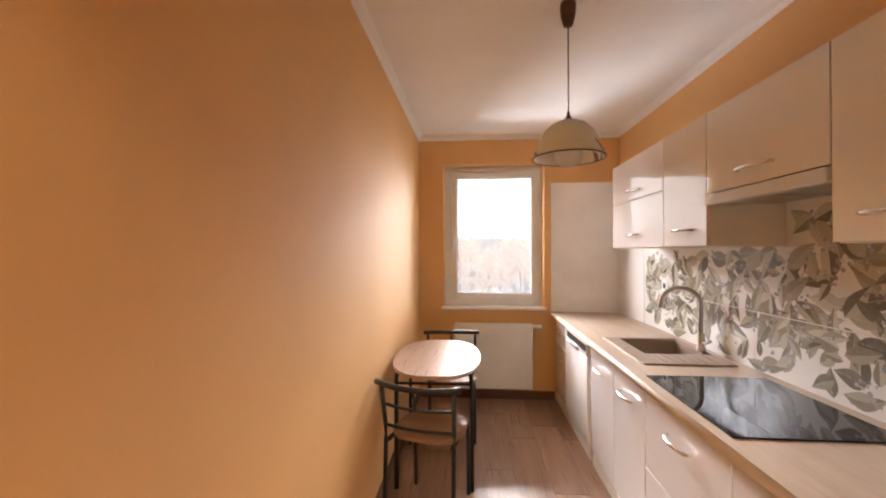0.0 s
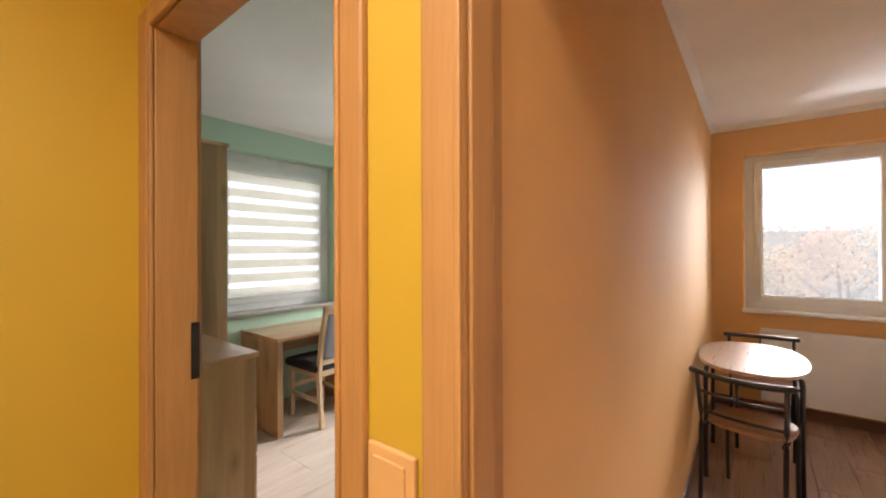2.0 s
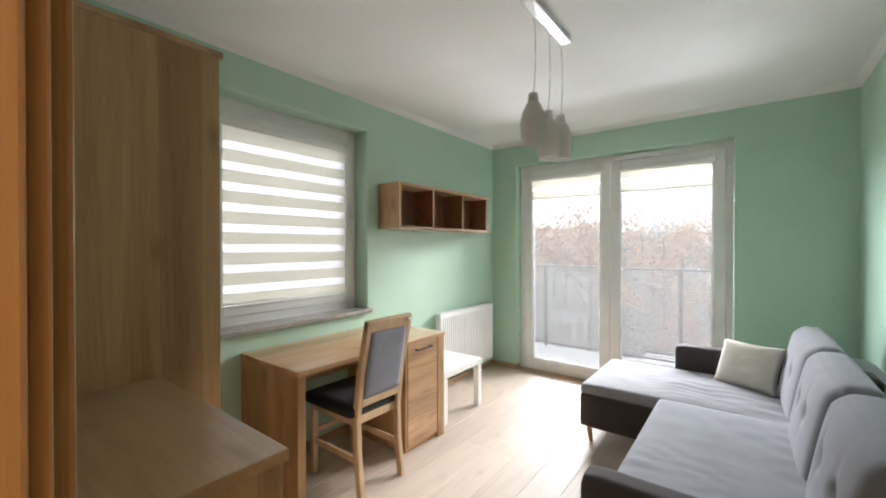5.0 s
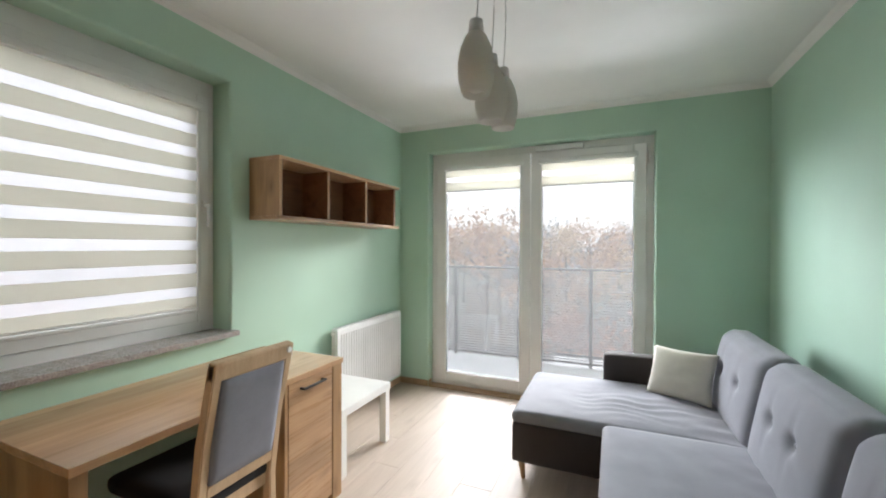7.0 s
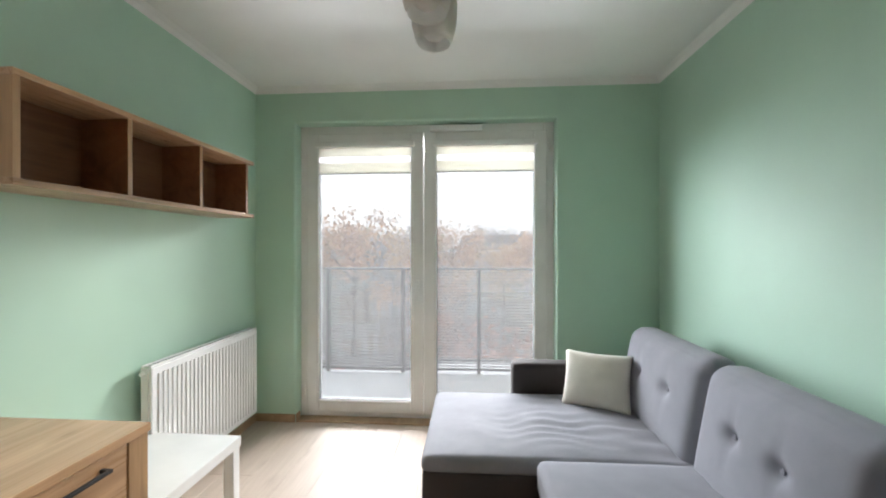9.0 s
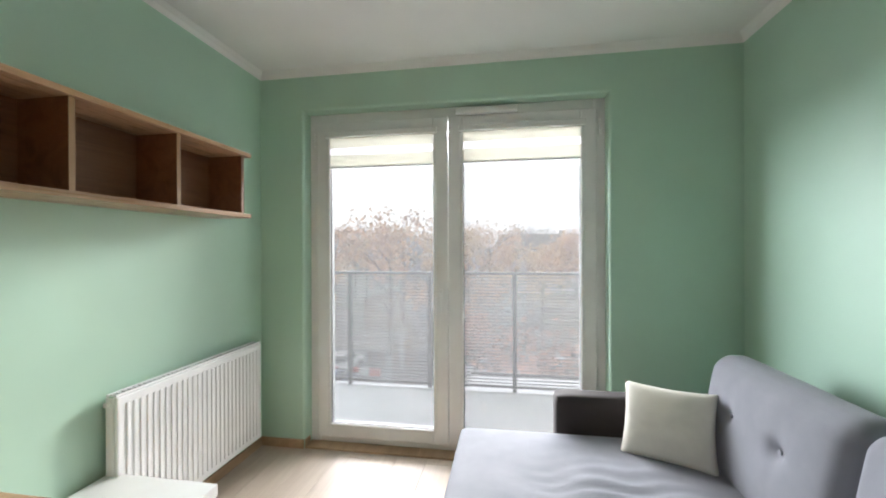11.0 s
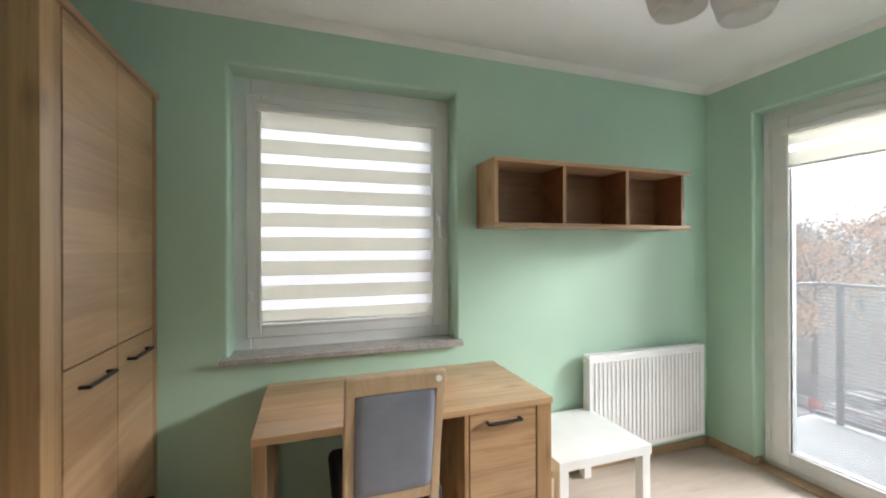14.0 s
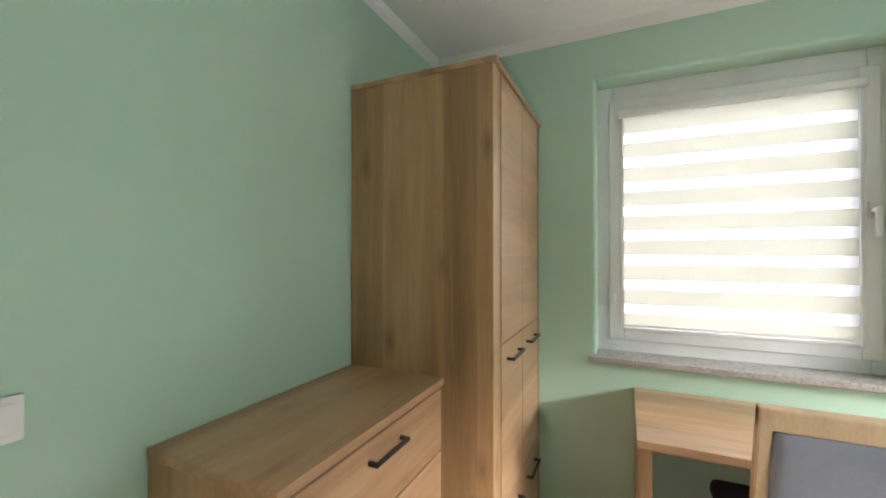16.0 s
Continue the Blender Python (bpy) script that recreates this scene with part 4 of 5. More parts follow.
# radiators
def radiator(name, u0, u1, z0, z1, wall, face, m, label, ribs, valve):
    r = thing(name, tuple(m @ Vector(((u0 + u1) / 2, face, z0))), label, "radiator")
    part("front_panel", box(u0, u1, face, face + 0.018, z0, z1 - 0.012, 0.006, 3, None, m), ENAMEL, r)
    part("back_panel", box(u0 + 0.01, u1 - 0.01, wall - 0.05, wall - 0.04, z0 + 0.01, z1 - 0.02, 0.003, 2, None, m), ENAMEL, r)
    for a in (u0, u1 - 0.006):
        part("side_cover", box(a, a + 0.006, face + 0.019, wall - 0.03, z0 + 0.012, z1 - 0.013, 0.002, 1, None, m), ENAMEL, r)
    bm = bmesh.new()
    n = int((u1 - u0) / 0.025)
    box(u0, u1, face + 0.004, face + 0.012, z1 - 0.012, z1, 0.002, 1, bm, m)
    box(u0, u1, wall - 0.042, wall - 0.034, z1 - 0.012, z1, 0.002, 1, bm, m)
    for i in range(n):
        c = u0 + 0.012 + i * (u1 - u0 - 0.024) / (n - 1)
        box(c - 0.003, c + 0.003, face + 0.012, wall - 0.042, z1 - 0.01, z1 - 0.003, 0, 1, bm, m)
    part("top_grille", bm, ENAMEL, r)
    if ribs:
        n = 28
        for i in range(n):
            c = u0 + 0.045 + i * (u1 - u0 - 0.09) / (n - 1)
            part("rib", box(c - 0.0085, c + 0.0085, face - 0.006, face + 0.001, z0 + 0.035, z1 - 0.045, 0.0045, 2, None, m), ENAMEL, r)
    for a, b in ((u0 - 0.012, u0 + 0.002), (u1 - 0.002, u1 + 0.012)):
        p, q = m @ Vector((a, face + 0.045, z1 - 0.04)), m @ Vector((b, face + 0.045, z1 - 0.04))
        part("plug", tube([p, q], 0.011, 12), ENAMEL, r)
    p, q = m @ Vector((u1 + 0.005, face + 0.045, z1 - 0.03)), m @ Vector((u1 + valve, face + 0.045, z1 - 0.03))
    part("valve", tube([p, p.lerp(q, 0.5), q], 0.017, 14), ENAMEL, r, "white thermostat valve")
    for a in (u0 + 0.12, u1 - 0.12):
        part("bracket", box(a - 0.015, a + 0.015, wall - 0.041, wall - 0.001, z0 + 0.1, z1 - 0.1, 0, 1, None, m), ENAMEL, r)


radiator("radiator", 5.79, 6.742, 0.19, 0.806, 4.93, 4.842, WEST, "white ribbed panel radiator on the green wall", True, 0.03)
radiator("radiator", -1.486, -0.758, 0.186, 0.795, 6.88, 6.79, NORTH, "flat white panel radiator under the kitchen window", False, 0.085)

# white side table
w = thing("side_table", (-4.67, 5.54, FLOOR), "small square white side table", "side table")
part("tabletop", box(-4.905, -4.405, 5.27, 5.815, 0.425, 0.472, 0.003), WHITE_TABLE, w)
for x in (-4.9, -4.46):
    for y in (5.275, 5.76):
        part("leg", box(x, x + 0.05, y, y + 0.05, FLOOR, 0.425, 0.003), WHITE_TABLE, w)
for y in (5.295, 5.78):
    part("apron", box(-4.85, -4.46, y, y + 0.015, 0.385, 0.425), WHITE_TABLE, w)

# desk chair, facing the desk
w = thing("desk_chair", (-4.42, 4.47, FLOOR), "pale wooden chair with black seat and blue-grey padded back", "chair")
YA, YB = 4.292, 4.635
for y in (YA, YB - 0.034):
    pts = [(-4.232, FLOOR), (-4.262, 0.3), (-4.268, 0.5), (-4.235, 0.75), (-4.17, 1.035)]
    bm = bmesh.new()
    rows = []
    for x, z in pts:
        rows.append([bm.verts.new((x + a, y + b, z)) for a, b in ((-0.02, 0), (0.02, 0), (0.02, 0.034), (-0.02, 0.034))])
    for a, b in zip(rows, rows[1:]):
        for k in range(4):
            bm.faces.new((a[k], a[(k + 1) % 4], b[(k + 1) % 4], b[k]))
    bm.faces.new(rows[0][::-1])
    bm.faces.new(rows[-1])
    bmesh.ops.bevel(bm, geom=bm.edges[:], offset=0.004, segments=2, affect="EDGES")
    part("back_leg", bm, BEECH, w)
lean = Matrix.Translation((-4.268, 0, 0.5)) @ Matrix.Rotation(math.atan2(0.098, 0.535), 4, "Y") @ Matrix.Translation((4.268, 0, -0.5))
part("top_rail", box(-4.287, -4.25, YA, YB, 0.985, 1.05, 0.007, 3, None, lean), BEECH, w)
part("lower_rail", box(-4.283, -4.253, YA + 0.034, YB - 0.034, 0.56, 0.605, 0.004, 2, None, lean), BEECH, w)
bm = cushion((-4.284, YA + 0.034, 0.605), (-4.246, YB - 0.034, 0.985), 0.012, 10)
bmesh.ops.transform(bm, matrix=lean, verts=bm.verts[:])
part("back_pad", bm, BLUE_CLOTH, w, "blue-grey padded back", smooth=True)
part("seat_frame", box(-4.68, -4.27, YA + 0.005, YB - 0.005, 0.455, 0.505, 0.006), BEECH, w)
part("seat", cushion((-4.715, YA - 0.03, 0.495), (-4.262, YB + 0.03, 0.565), 0.03, 12, lambda p, s: p + Vector((0, 0, 0.012 * (1 - s.x ** 2) * (1 - s.y ** 2) if s.z > 0 else 0))), BLACK_CLOTH, w, "black padded seat", smooth=True)
for y in (YA + 0.004, YB - 0.038):
    part("front_leg", box(-4.685, -4.65, y, y + 0.034, FLOOR, 0.46, 0.004), BEECH, w)
    part("side_stretcher", box(-4.655, -4.262, y + 0.008, y + 0.026, 0.245, 0.28, 0.003), BEECH, w)
part("front_stretcher", box(-4.677, -4.657, YA + 0.036, YB - 0.036, 0.3, 0.335, 0.003), BEECH, w)
part("screw_cap", tube([(-4.150, YB - 0.03, 1.015), (-4.144, YB - 0.03, 1.0155)], 0.011, 14), WHITE_TABLE, w)

# corner sofa
w = thing("corner_sofa", (-2.6, 5.4, FLOOR), "grey fabric corner sofa with dark base and wooden legs", "sofa")


def puff(amount, wrinkle=0.004, freq=9.0):
    def f(p, s):
        if s.z > 0.2:
            p.z += amount * (1 - s.x ** 4) * (1 - s.y ** 4)
            p.z += wrinkle * noise.noise(Vector((p.x * freq * 0.5, p.y * freq * 1.6, 0.0))) * (1 - s.x ** 6) * (1 - s.y ** 6)
        return p
    return f


def creases(cx, cy):
    """Soft folds in the cloth round a place."""
    def f(p, s):
        if s.z > 0.2:
            p.z += 0.02 * (1 - s.x ** 4) * (1 - s.y ** 4)
            g = math.exp(-((p.x - cx) / 0.28) ** 2 - ((p.y - cy) / 0.16) ** 2)
            p.z += 0.0065 * g * math.sin(p.y * 85 + 9 * noise.noise(p * 4)) + 0.004 * noise.noise(p * 9) * (1 - s.x ** 6) * (1 - s.y ** 6)
            e = max(0.0, s.x - 0.45)
            p.z += 0.012 * e * math.sin(p.y * 48)
        return p
    return f


part("chaise_base", cushion((-3.51, 5.655, 0.185), (-2.3, 6.46, 0.42), 0.02, 8), DARK_CLOTH, w, "dark fabric base", smooth=True)
part("seat_base", cushion((-3.0, 4.41, 0.185), (-2.3, 5.65, 0.42), 0.02, 8), DARK_CLOTH, w, "dark fabric base", smooth=True)
part("chaise_cushion", cushion((-3.512, 5.66, 0.405), (-2.32, 6.462, 0.478), 0.03, 40, creases(-2.86, 5.95)), GREY_CLOTH, w, smooth=True)
part("seat_cushion", cushion((-3.022, 4.415, 0.36), (-2.32, 5.655, 0.50), 0.035, 40, creases(-2.86, 4.78)), GREY_CLOTH, w, smooth=True)
part("armrest", cushion((-3.035, 6.462, 0.2), (-2.25, 6.6, 0.66), 0.035, 10), DARK_CLOTH, w, "dark fabric armrest", smooth=True)
part("armrest", cushion((-3.055, 4.285, 0.13), (-2.25, 4.41, 0.635), 0.035, 10), DARK_CLOTH, w, "dark fabric armrest", smooth=True)


def back(y0, y1, buttons, r):
    def f(p, s):
        if s.x < -0.2:
            p.x -= 0.03 * (1 - s.y ** 4) * (1 - abs(s.z) ** 4)
            for by, bz in buttons:
                q = ((p.y - by) / 0.035) ** 2 + ((p.z - bz) / 0.03) ** 2
                p.x += 0.03 * math.exp(-q)
                g = math.exp(-((p.y - by) / 0.012) ** 2) * math.exp(-((p.z - bz) / 0.12) ** 2)
                p.x += 0.006 * g
        p.x += 0.18 * (p.z - 0.72)
        return p
    return cushion((-2.36, y0, 0.44), (-2.20, y1, 0.915), r, 36, f)


for y0, y1, bts in ((5.665, 6.44, (6.2, 5.905)), (4.95, 5.66, (5.426, 5.213)), (4.3, 4.94, (4.75, 4.5))):
    b = part("back_cushion", back(y0, y1, [(y, 0.712) for y in bts], 0.062), GREY_CLOTH, w, smooth=True)
    for y in bts:
        part("button", tube([(-2.372, y, 0.712), (-2.366, y, 0.712)], 0.009, 10), GREY_CLOTH, b)
part("back_frame", cushion((-2.19, 4.3, 0.3), (-2.02, 6.2, 0.80), 0.05, 12, lambda p, s: p + Vector((0.05 * max(0, p.z - 0.6), 0, 0.012 * noise.noise(p * 5)))), GREY_CLOTH, w, smooth=True)
for y0, y1 in ((5.42, 5.62), (4.6, 4.85)):
    part("back_strap", cushion((-2.2, y0, 0.78), (-2.1, y1, 0.845), 0.03, 6), DARK_CLOTH, w, "dark fabric strap", smooth=True)
for x, y in ((-3.465, 5.72), (-3.465, 6.4), (-2.98, 4.36), (-2.2, 4.36), (-2.2, 6.5), (-2.95, 5.55)):
    part("leg", tube([(x, y, 0.19), (x + (0.012 if x < -3 else 0), y + 0.012, FLOOR)], 0.022, 14, None, 0.012), LEG_WOOD, w, "turned light wood leg", smooth=True)


# square cushion leaning on the back
bm = bmesh.new()
bmesh.ops.create_grid(bm, x_segments=22, y_segments=22, size=1)
top = bm.verts[:]
geo = bmesh.ops.duplicate(bm, geom=bm.verts[:] + bm.edges[:] + bm.faces[:])
low = [g for g in geo["geom"] if isinstance(g, bmesh.types.BMVert)]
for verts, sg in ((top, 1), (low, -1)):
    for v in verts:
        x, y = v.co.x, v.co.y
        k = (max(0.0, (1 - x ** 2) * (1 - y ** 2))) ** 0.42
        pinch = 1 - 0.07 * (1 - y ** 2) * abs(x) ** 3
        pinch2 = 1 - 0.07 * (1 - x ** 2) * abs(y) ** 3
        v.co = Vector((0.185 * x * pinch, 0.165 * y * pinch2, sg * (0.003 + 0.062 * k) + 0.004 * noise.noise(Vector((x * 4, y * 4, sg * 3))) * k))
bmesh.ops.remove_doubles(bm, verts=bm.verts[:], dist=0.0065)
m = Matrix.Translation((-2.578, 6.285, 0.622)) @ Matrix.Rotation(radians(-24), 4, "Z") @ Matrix.Rotation(radians(62), 4, "X")
bmesh.ops.transform(bm, matrix=m, verts=bm.verts[:])
bmesh.ops.recalc_face_normals(bm, faces=bm.faces[:])
solo("throw_pillow", bm, CREAM_CLOTH, "square cream cushion leaning on the sofa", "cushion", smooth=True)

# hanging lamp with three glass shades
w = thing("pendant_lamp", (-3.39, 4.815, CEIL), "chrome ceiling bar with three ribbed glass pendants", "ceiling lamp")
part("bar", box(-3.42, -3.36, 4.565, 5.065, CEIL - 0.03, CEIL - 0.001, 0.004), CHROME, w)
for y, z0 in ((4.64, 1.915), (4.815, 1.88), (4.985, 1.902)):
    cord = tube(arc((-3.39, y, CEIL - 0.03), (-3.39, y, z0 + 0.235), (0.006, 0.012, 0), 10), 0.0022, 6)
    part("cord", cord, STEEL, w)
    part("cap", lathe([(0.001, 0.245), (0.022, 0.243), (0.025, 0.215), (0.025, 0.2)], (-3.39, y, z0), 20), STEEL, w, smooth=True)
    prof = [(0.024, 0.205), (0.036, 0.19), (0.052, 0.15), (0.06, 0.1), (0.058, 0.05), (0.047, 0.01), (0.043, 0.0), (0.041, 0.002), (0.055, 0.05), (0.057, 0.1), (0.049, 0.15)]
    part("shade", lathe(prof, (-3.39, y, z0), 40), OPAL, w, "white ribbed glass shade", smooth=True)
    part("bulb", lathe([(0.001, 0.012), (0.02, 0.016), (0.033, 0.03), (0.038, 0.05), (0.033, 0.075), (0.018, 0.1), (0.014, 0.19)], (-3.39, y, z0), 20), OPAL, w, "frosted bulb", True)


def switch(name, x0, x1, y, z0, z1, sg, label, material=PVC):
    s = thing(name, ((x0 + x1) / 2, y, z0), label, "light switch")
    a, b = sorted((y, y + sg * 0.009))
    part("cover", box(x0, x1, a, b, z0, z1, 0.003, 2), material, s)
    a, b = sorted((y + sg * 0.009, y + sg * 0.013))
    part("rocker", box(x0 + 0.014, x1 - 0.014, a, b, z0 + 0.014, z1 - 0.014, 0.002, 2), material, s)


switch("light_switch", -3.148, -3.064, Y0 + 0.001, 1.117, 1.203, 1, "white wall light switch beside the door")
switch("light_switch", -1.955, -1.868, HALL_Y - 0.001, 1.13, 1.216, -1, "peach-coloured hall light switch between the door frames", plain("peach_plastic", (0.70, 0.43, 0.2), 0.4))


# ---------- kitchen ----------
WT = 0.90                        # worktop height
BF, UF = -0.537, -0.275          # fronts of base and wall units
worktop = thing("worktop", (-0.25, 5.0, WT - 0.04), "long pale wood-look kitchen worktop", "worktop")
SX0, SX1, SY0, SY1 = -0.375, 0.0, 5.31, 5.72      # basin cut-out
bm = bmesh.new()
for x0, x1, y0, y1 in ((-0.56, KX1 - 0.002, 3.35, SY0), (-0.56, KX1 - 0.002, SY1, Y1 - 0.002), (-0.56, SX0, SY0, SY1), (SX1, KX1 - 0.002, SY0, SY1)):
    box(x0, x1, y0, y1, WT - 0.038, WT, 0, 1, bm)
bmesh.ops.remove_doubles(bm, verts=bm.verts[:], dist=1e-5)
part("slab", bm, WORKTOP, worktop)
part("front_edge", tube([(-0.56, 3.35, WT - 0.019), (-0.56, Y1 - 0.003, WT - 0.019)], 0.0188, 14), WORKTOP, worktop, smooth=True)


def bow_handle(p, q, out, parent):
    p, q, out = Vector(p), Vector(q), Vector(out)
    pts = [p, p + out * 0.6 + (q - p) * 0.03] + [x for x in arc(p + out * 0.9 + (q - p) * 0.12, p + out * 0.9 + (q - p) * 0.88, out * 0.25, 8)] + [q + out * 0.6 - (q - p) * 0.03, q]
    return part("handle", tube(pts, 0.0065, 8), CHROME, parent, "curved chrome handle", True)


def base_unit(y0, y1, fronts, label):
    """A base unit between y0 and y1; fronts are (low, high) heights of drawers and doors."""
    u = thing("base_cabinet", ((BF + KX1) / 2, (y0 + y1) / 2, FLOOR), label, "kitchen cabinet", "kitchen base cabinets")
    part("carcass", box(BF + 0.02, KX1 - 0.004, y0 + 0.001, y1 - 0.001, 0.165, WT - 0.24, 0.001), MATT_WHITE, u)
    part("plinth", box(BF + 0.012, BF + 0.028, y0 + 0.001, y1 - 0.001, FLOOR, 0.165), MATT_WHITE, u)
    for z0, z1 in fronts:
        d = part("door" if z1 - z0 > 0.3 else "drawer", box(BF, BF + 0.019, y0 + 0.001, y1 - 0.001, z0, z1, 0.002), GLOSS, u)
        c, h = (y0 + y1) / 2, min(0.085, (y1 - y0) * 0.3)
        bow_handle((BF, c + h, z1 - 0.11), (BF, c - h, z1 - 0.11), (-0.032, 0, 0), d)


base_unit(6.42, 6.86, ((0.17, 0.63), (0.635, 0.855)), "white glossy corner base cabinet with a drawer")
base_unit(5.31, 5.735, ((0.17, 0.855),), "white glossy base cabinet under the sink")
base_unit(4.91, 5.306, ((0.17, 0.855),), "white glossy narrow base cabinet")
base_unit(4.31, 4.906, ((0.17, 0.5), (0.505, 0.855)), "white glossy wide base cabinet with drawers under the hob")
base_unit(3.37, 4.306, ((0.17, 0.5), (0.505, 0.855)), "white glossy wide base cabinet with drawers")
part("filler", box(BF + 0.03, BF + 0.05, 5.736, 5.775, 0.14, WT - 0.04, 0.001), WORKTOP, worktop)

dw = thing("dishwasher", (-0.3, 6.1, FLOOR), "white free-standing dishwasher with a dark control strip", "dishwasher")
part("body", box(BF + 0.03, KX1 - 0.01, 5.78, 6.415, FLOOR + 0.06, WT - 0.045, 0.004), MATT_WHITE, dw)
part("door", box(BF - 0.012, BF + 0.03, 5.785, 6.41, 0.19, 0.755, 0.008, 3), ENAMEL, dw)
cp = part("control_panel", box(BF - 0.014, BF + 0.03, 5.785, 6.41, 0.758, WT - 0.05, 0.008, 3), ENAMEL, dw)
part("control_strip", box(BF - 0.016, BF - 0.013, 5.80, 6.33, 0.79, 0.835), BLACK, cp, "black control strip")
part("grip", cushion((BF - 0.028, 5.99, 0.752), (BF - 0.008, 6.2, 0.787), 0.008, 4), STEEL, cp, smooth=True)
part("plinth", box(BF + 0.012, BF + 0.028, 5.79, 6.405, FLOOR, 0.185), MATT_WHITE, dw)

# sink and tap
sk = thing("sink", (-0.21, 5.42, WT), "beige granite sink with a small drainer", "sink")
bm = bmesh.new()
for x0, x1, y0, y1 in ((-0.457, SX0 + 0.012, 5.12, 5.74), (SX1 - 0.012, 0.0, 5.12, 5.74), (SX0 + 0.012, SX1 - 0.012, SY1 - 0.012, 5.74), (SX0 + 0.012, SX1 - 0.012, 5.12, SY0 + 0.012)):
    box(x0, x1, y0, y1, WT - 0.002, WT + 0.009, 0.002, 1, bm)
part("rim", bm, SINK_STONE, sk)
a, b, c, d = SX0 + 0.012, SX1 - 0.012, SY0 + 0.012, SY1 - 0.012
bm = bmesh.new()
for x0, x1, y0, y1, z0, z1 in ((a, a + 0.008, c, d, WT - 0.19, WT), (b - 0.008, b, c, d, WT - 0.19, WT), (a + 0.008, b - 0.008, c, c + 0.008, WT - 0.19, WT), (a + 0.008, b - 0.008, d - 0.008, d, WT - 0.19, WT), (a, b, c, d, WT - 0.2, WT - 0.19)):
    box(x0, x1, y0, y1, z0, z1, 0, 1, bm)
part("basin", bm, SINK_STONE, sk)
part("drain", lathe([(0.001, 0.004), (0.04, 0.003), (0.045, 0.0)], ((a + b) / 2, (c + d) / 2, WT - 0.19), 24), CHROME, sk, smooth=True)
for i in range(6):
    part("drainer_rib", box(SX0 + 0.04 + i * 0.05, SX0 + 0.05 + i * 0.05, 5.15, 5.29, WT + 0.009, WT + 0.012, 0.001, 1), SINK_STONE, sk)
part("overflow_cap", lathe([(0.001, 0.004), (0.02, 0.003), (0.022, 0.0)], (-0.42, 5.45, WT + 0.009), 16), CHROME, sk, smooth=True)
tp = thing("tap", (-0.012, 5.40, WT), "brushed steel swan-neck kitchen tap", "tap")
part("body", lathe([(0.001, 0.0), (0.026, 0.0), (0.026, 0.012), (0.021, 0.02), (0.021, 0.1), (0.014, 0.11), (0.001, 0.112)], (-0.024, 5.40, WT + 0.009), 20), STEEL, tp, smooth=True)
R = 0.095
neck = [(-0.024, 5.40, WT + 0.1), (-0.024, 5.40, WT + 0.26)] + [(-0.024 - R + R * math.cos(a), 5.40 + 0.35 * R * (1 - math.cos(a)), WT + 0.27 + R * math.sin(a)) for a in [math.pi * i / 12 for i in range(13)]] + [(-0.024 - 2 * R, 5.40 + 0.7 * R, WT + 0.245)]
part("spout", tube(neck, 0.0125, 14), STEEL, tp, smooth=True)
part("lever", tube([(-0.024, 5.385, WT + 0.06), (-0.024, 5.35, WT + 0.062), (-0.03, 5.30, WT + 0.085)], 0.008, 10), STEEL, tp, smooth=True)

hob = thing("hob", (-0.25, 4.62, WT), "black glass cooking hob set in the worktop", "hob")
part("glass_plate", box(-0.522, -0.005, 4.325, 4.935, WT, WT + 0.006, 0.002, 2), BLACK_GLASS, hob)


# wall units
def wall_unit(y0, y1, z0, fronts, label, handles):
    u = thing("wall_cabinet", (-0.1, (y0 + y1) / 2, z0), label, "kitchen cabinet", "kitchen wall cabinets")
    part("carcass", box(UF + 0.02, KX1 - 0.002, y0 + 0.0006, y1 - 0.0006, z0, 2.09, 0.001), MATT_WHITE, u)
    for (a, b), (ha, hb, hz) in zip(fronts, handles):
        d = part("door", box(UF, UF + 0.019, y0 + 0.0006, y1 - 0.0006, a, b, 0.0015), GLOSS, u)
        bow_handle((UF, hb, hz), (UF, ha, hz), (-0.03, 0, 0), d)


wall_unit(5.295, 6.08, 1.497, ((1.5, 1.806), (1.811, 2.088)), "white glossy wall cabinet with two lift-up doors", ((5.6, 5.77, 1.58), (5.6, 5.77, 1.868)))
wall_unit(4.896, 5.291, 1.497, ((1.5, 2.088),), "white glossy narrow wall cabinet", ((5.0, 5.17, 1.575),))
wall_unit(4.281, 4.892, 1.725, ((1.728, 2.088),), "white glossy wall cabinet above the cooker hood", ((4.50, 4.68, 1.79),))
wall_unit(3.5, 4.277, 1.497, ((1.5, 2.088),), "white glossy wall cabinet", ((4.0, 4.18, 1.575),))
hood = thing("cooker_hood", (-0.1, 4.59, 1.68), "slim pull-out cooker hood with a pale metal front", "cooker hood")
part("body", box(UF + 0.03, KX1 - 0.01, 4.285, 4.888, 1.688, 1.722, 0.002), STEEL, hood)
part("front_bar", box(UF - 0.012, UF + 0.029, 4.283, 4.89, 1.676, 1.722, 0.004), plain("hood_front", (0.72, 0.72, 0.72), 0.3), hood)
for y in (4.3, 4.595):
    part("filter", box(UF + 0.04, KX1 - 0.05, y, y + 0.28, 1.683, 1.688), STEEL, hood)
solo("cabinet_stopper", box(UF + 0.03, UF + 0.06, 4.90, 4.99, 2.09, 2.105, 0.003), BLACK, "small dark clip lying on the wall cabinet", "clip")

solo("wall_panel", box(-0.577, KX1 - 0.001, Y1 - 0.012, Y1 - 0.001, WT + 0.001, 2.127, 0.002), MATT_WHITE, "plain white splash panel beside the window", "panel", kind="structure")
solo("wall_panel", box(KX1 - 0.012, KX1 - 0.001, 6.335, Y1 - 0.014, WT + 0.001, 2.127, 0.002), MATT_WHITE, "plain white splash panel in the corner", "panel", kind="structure")

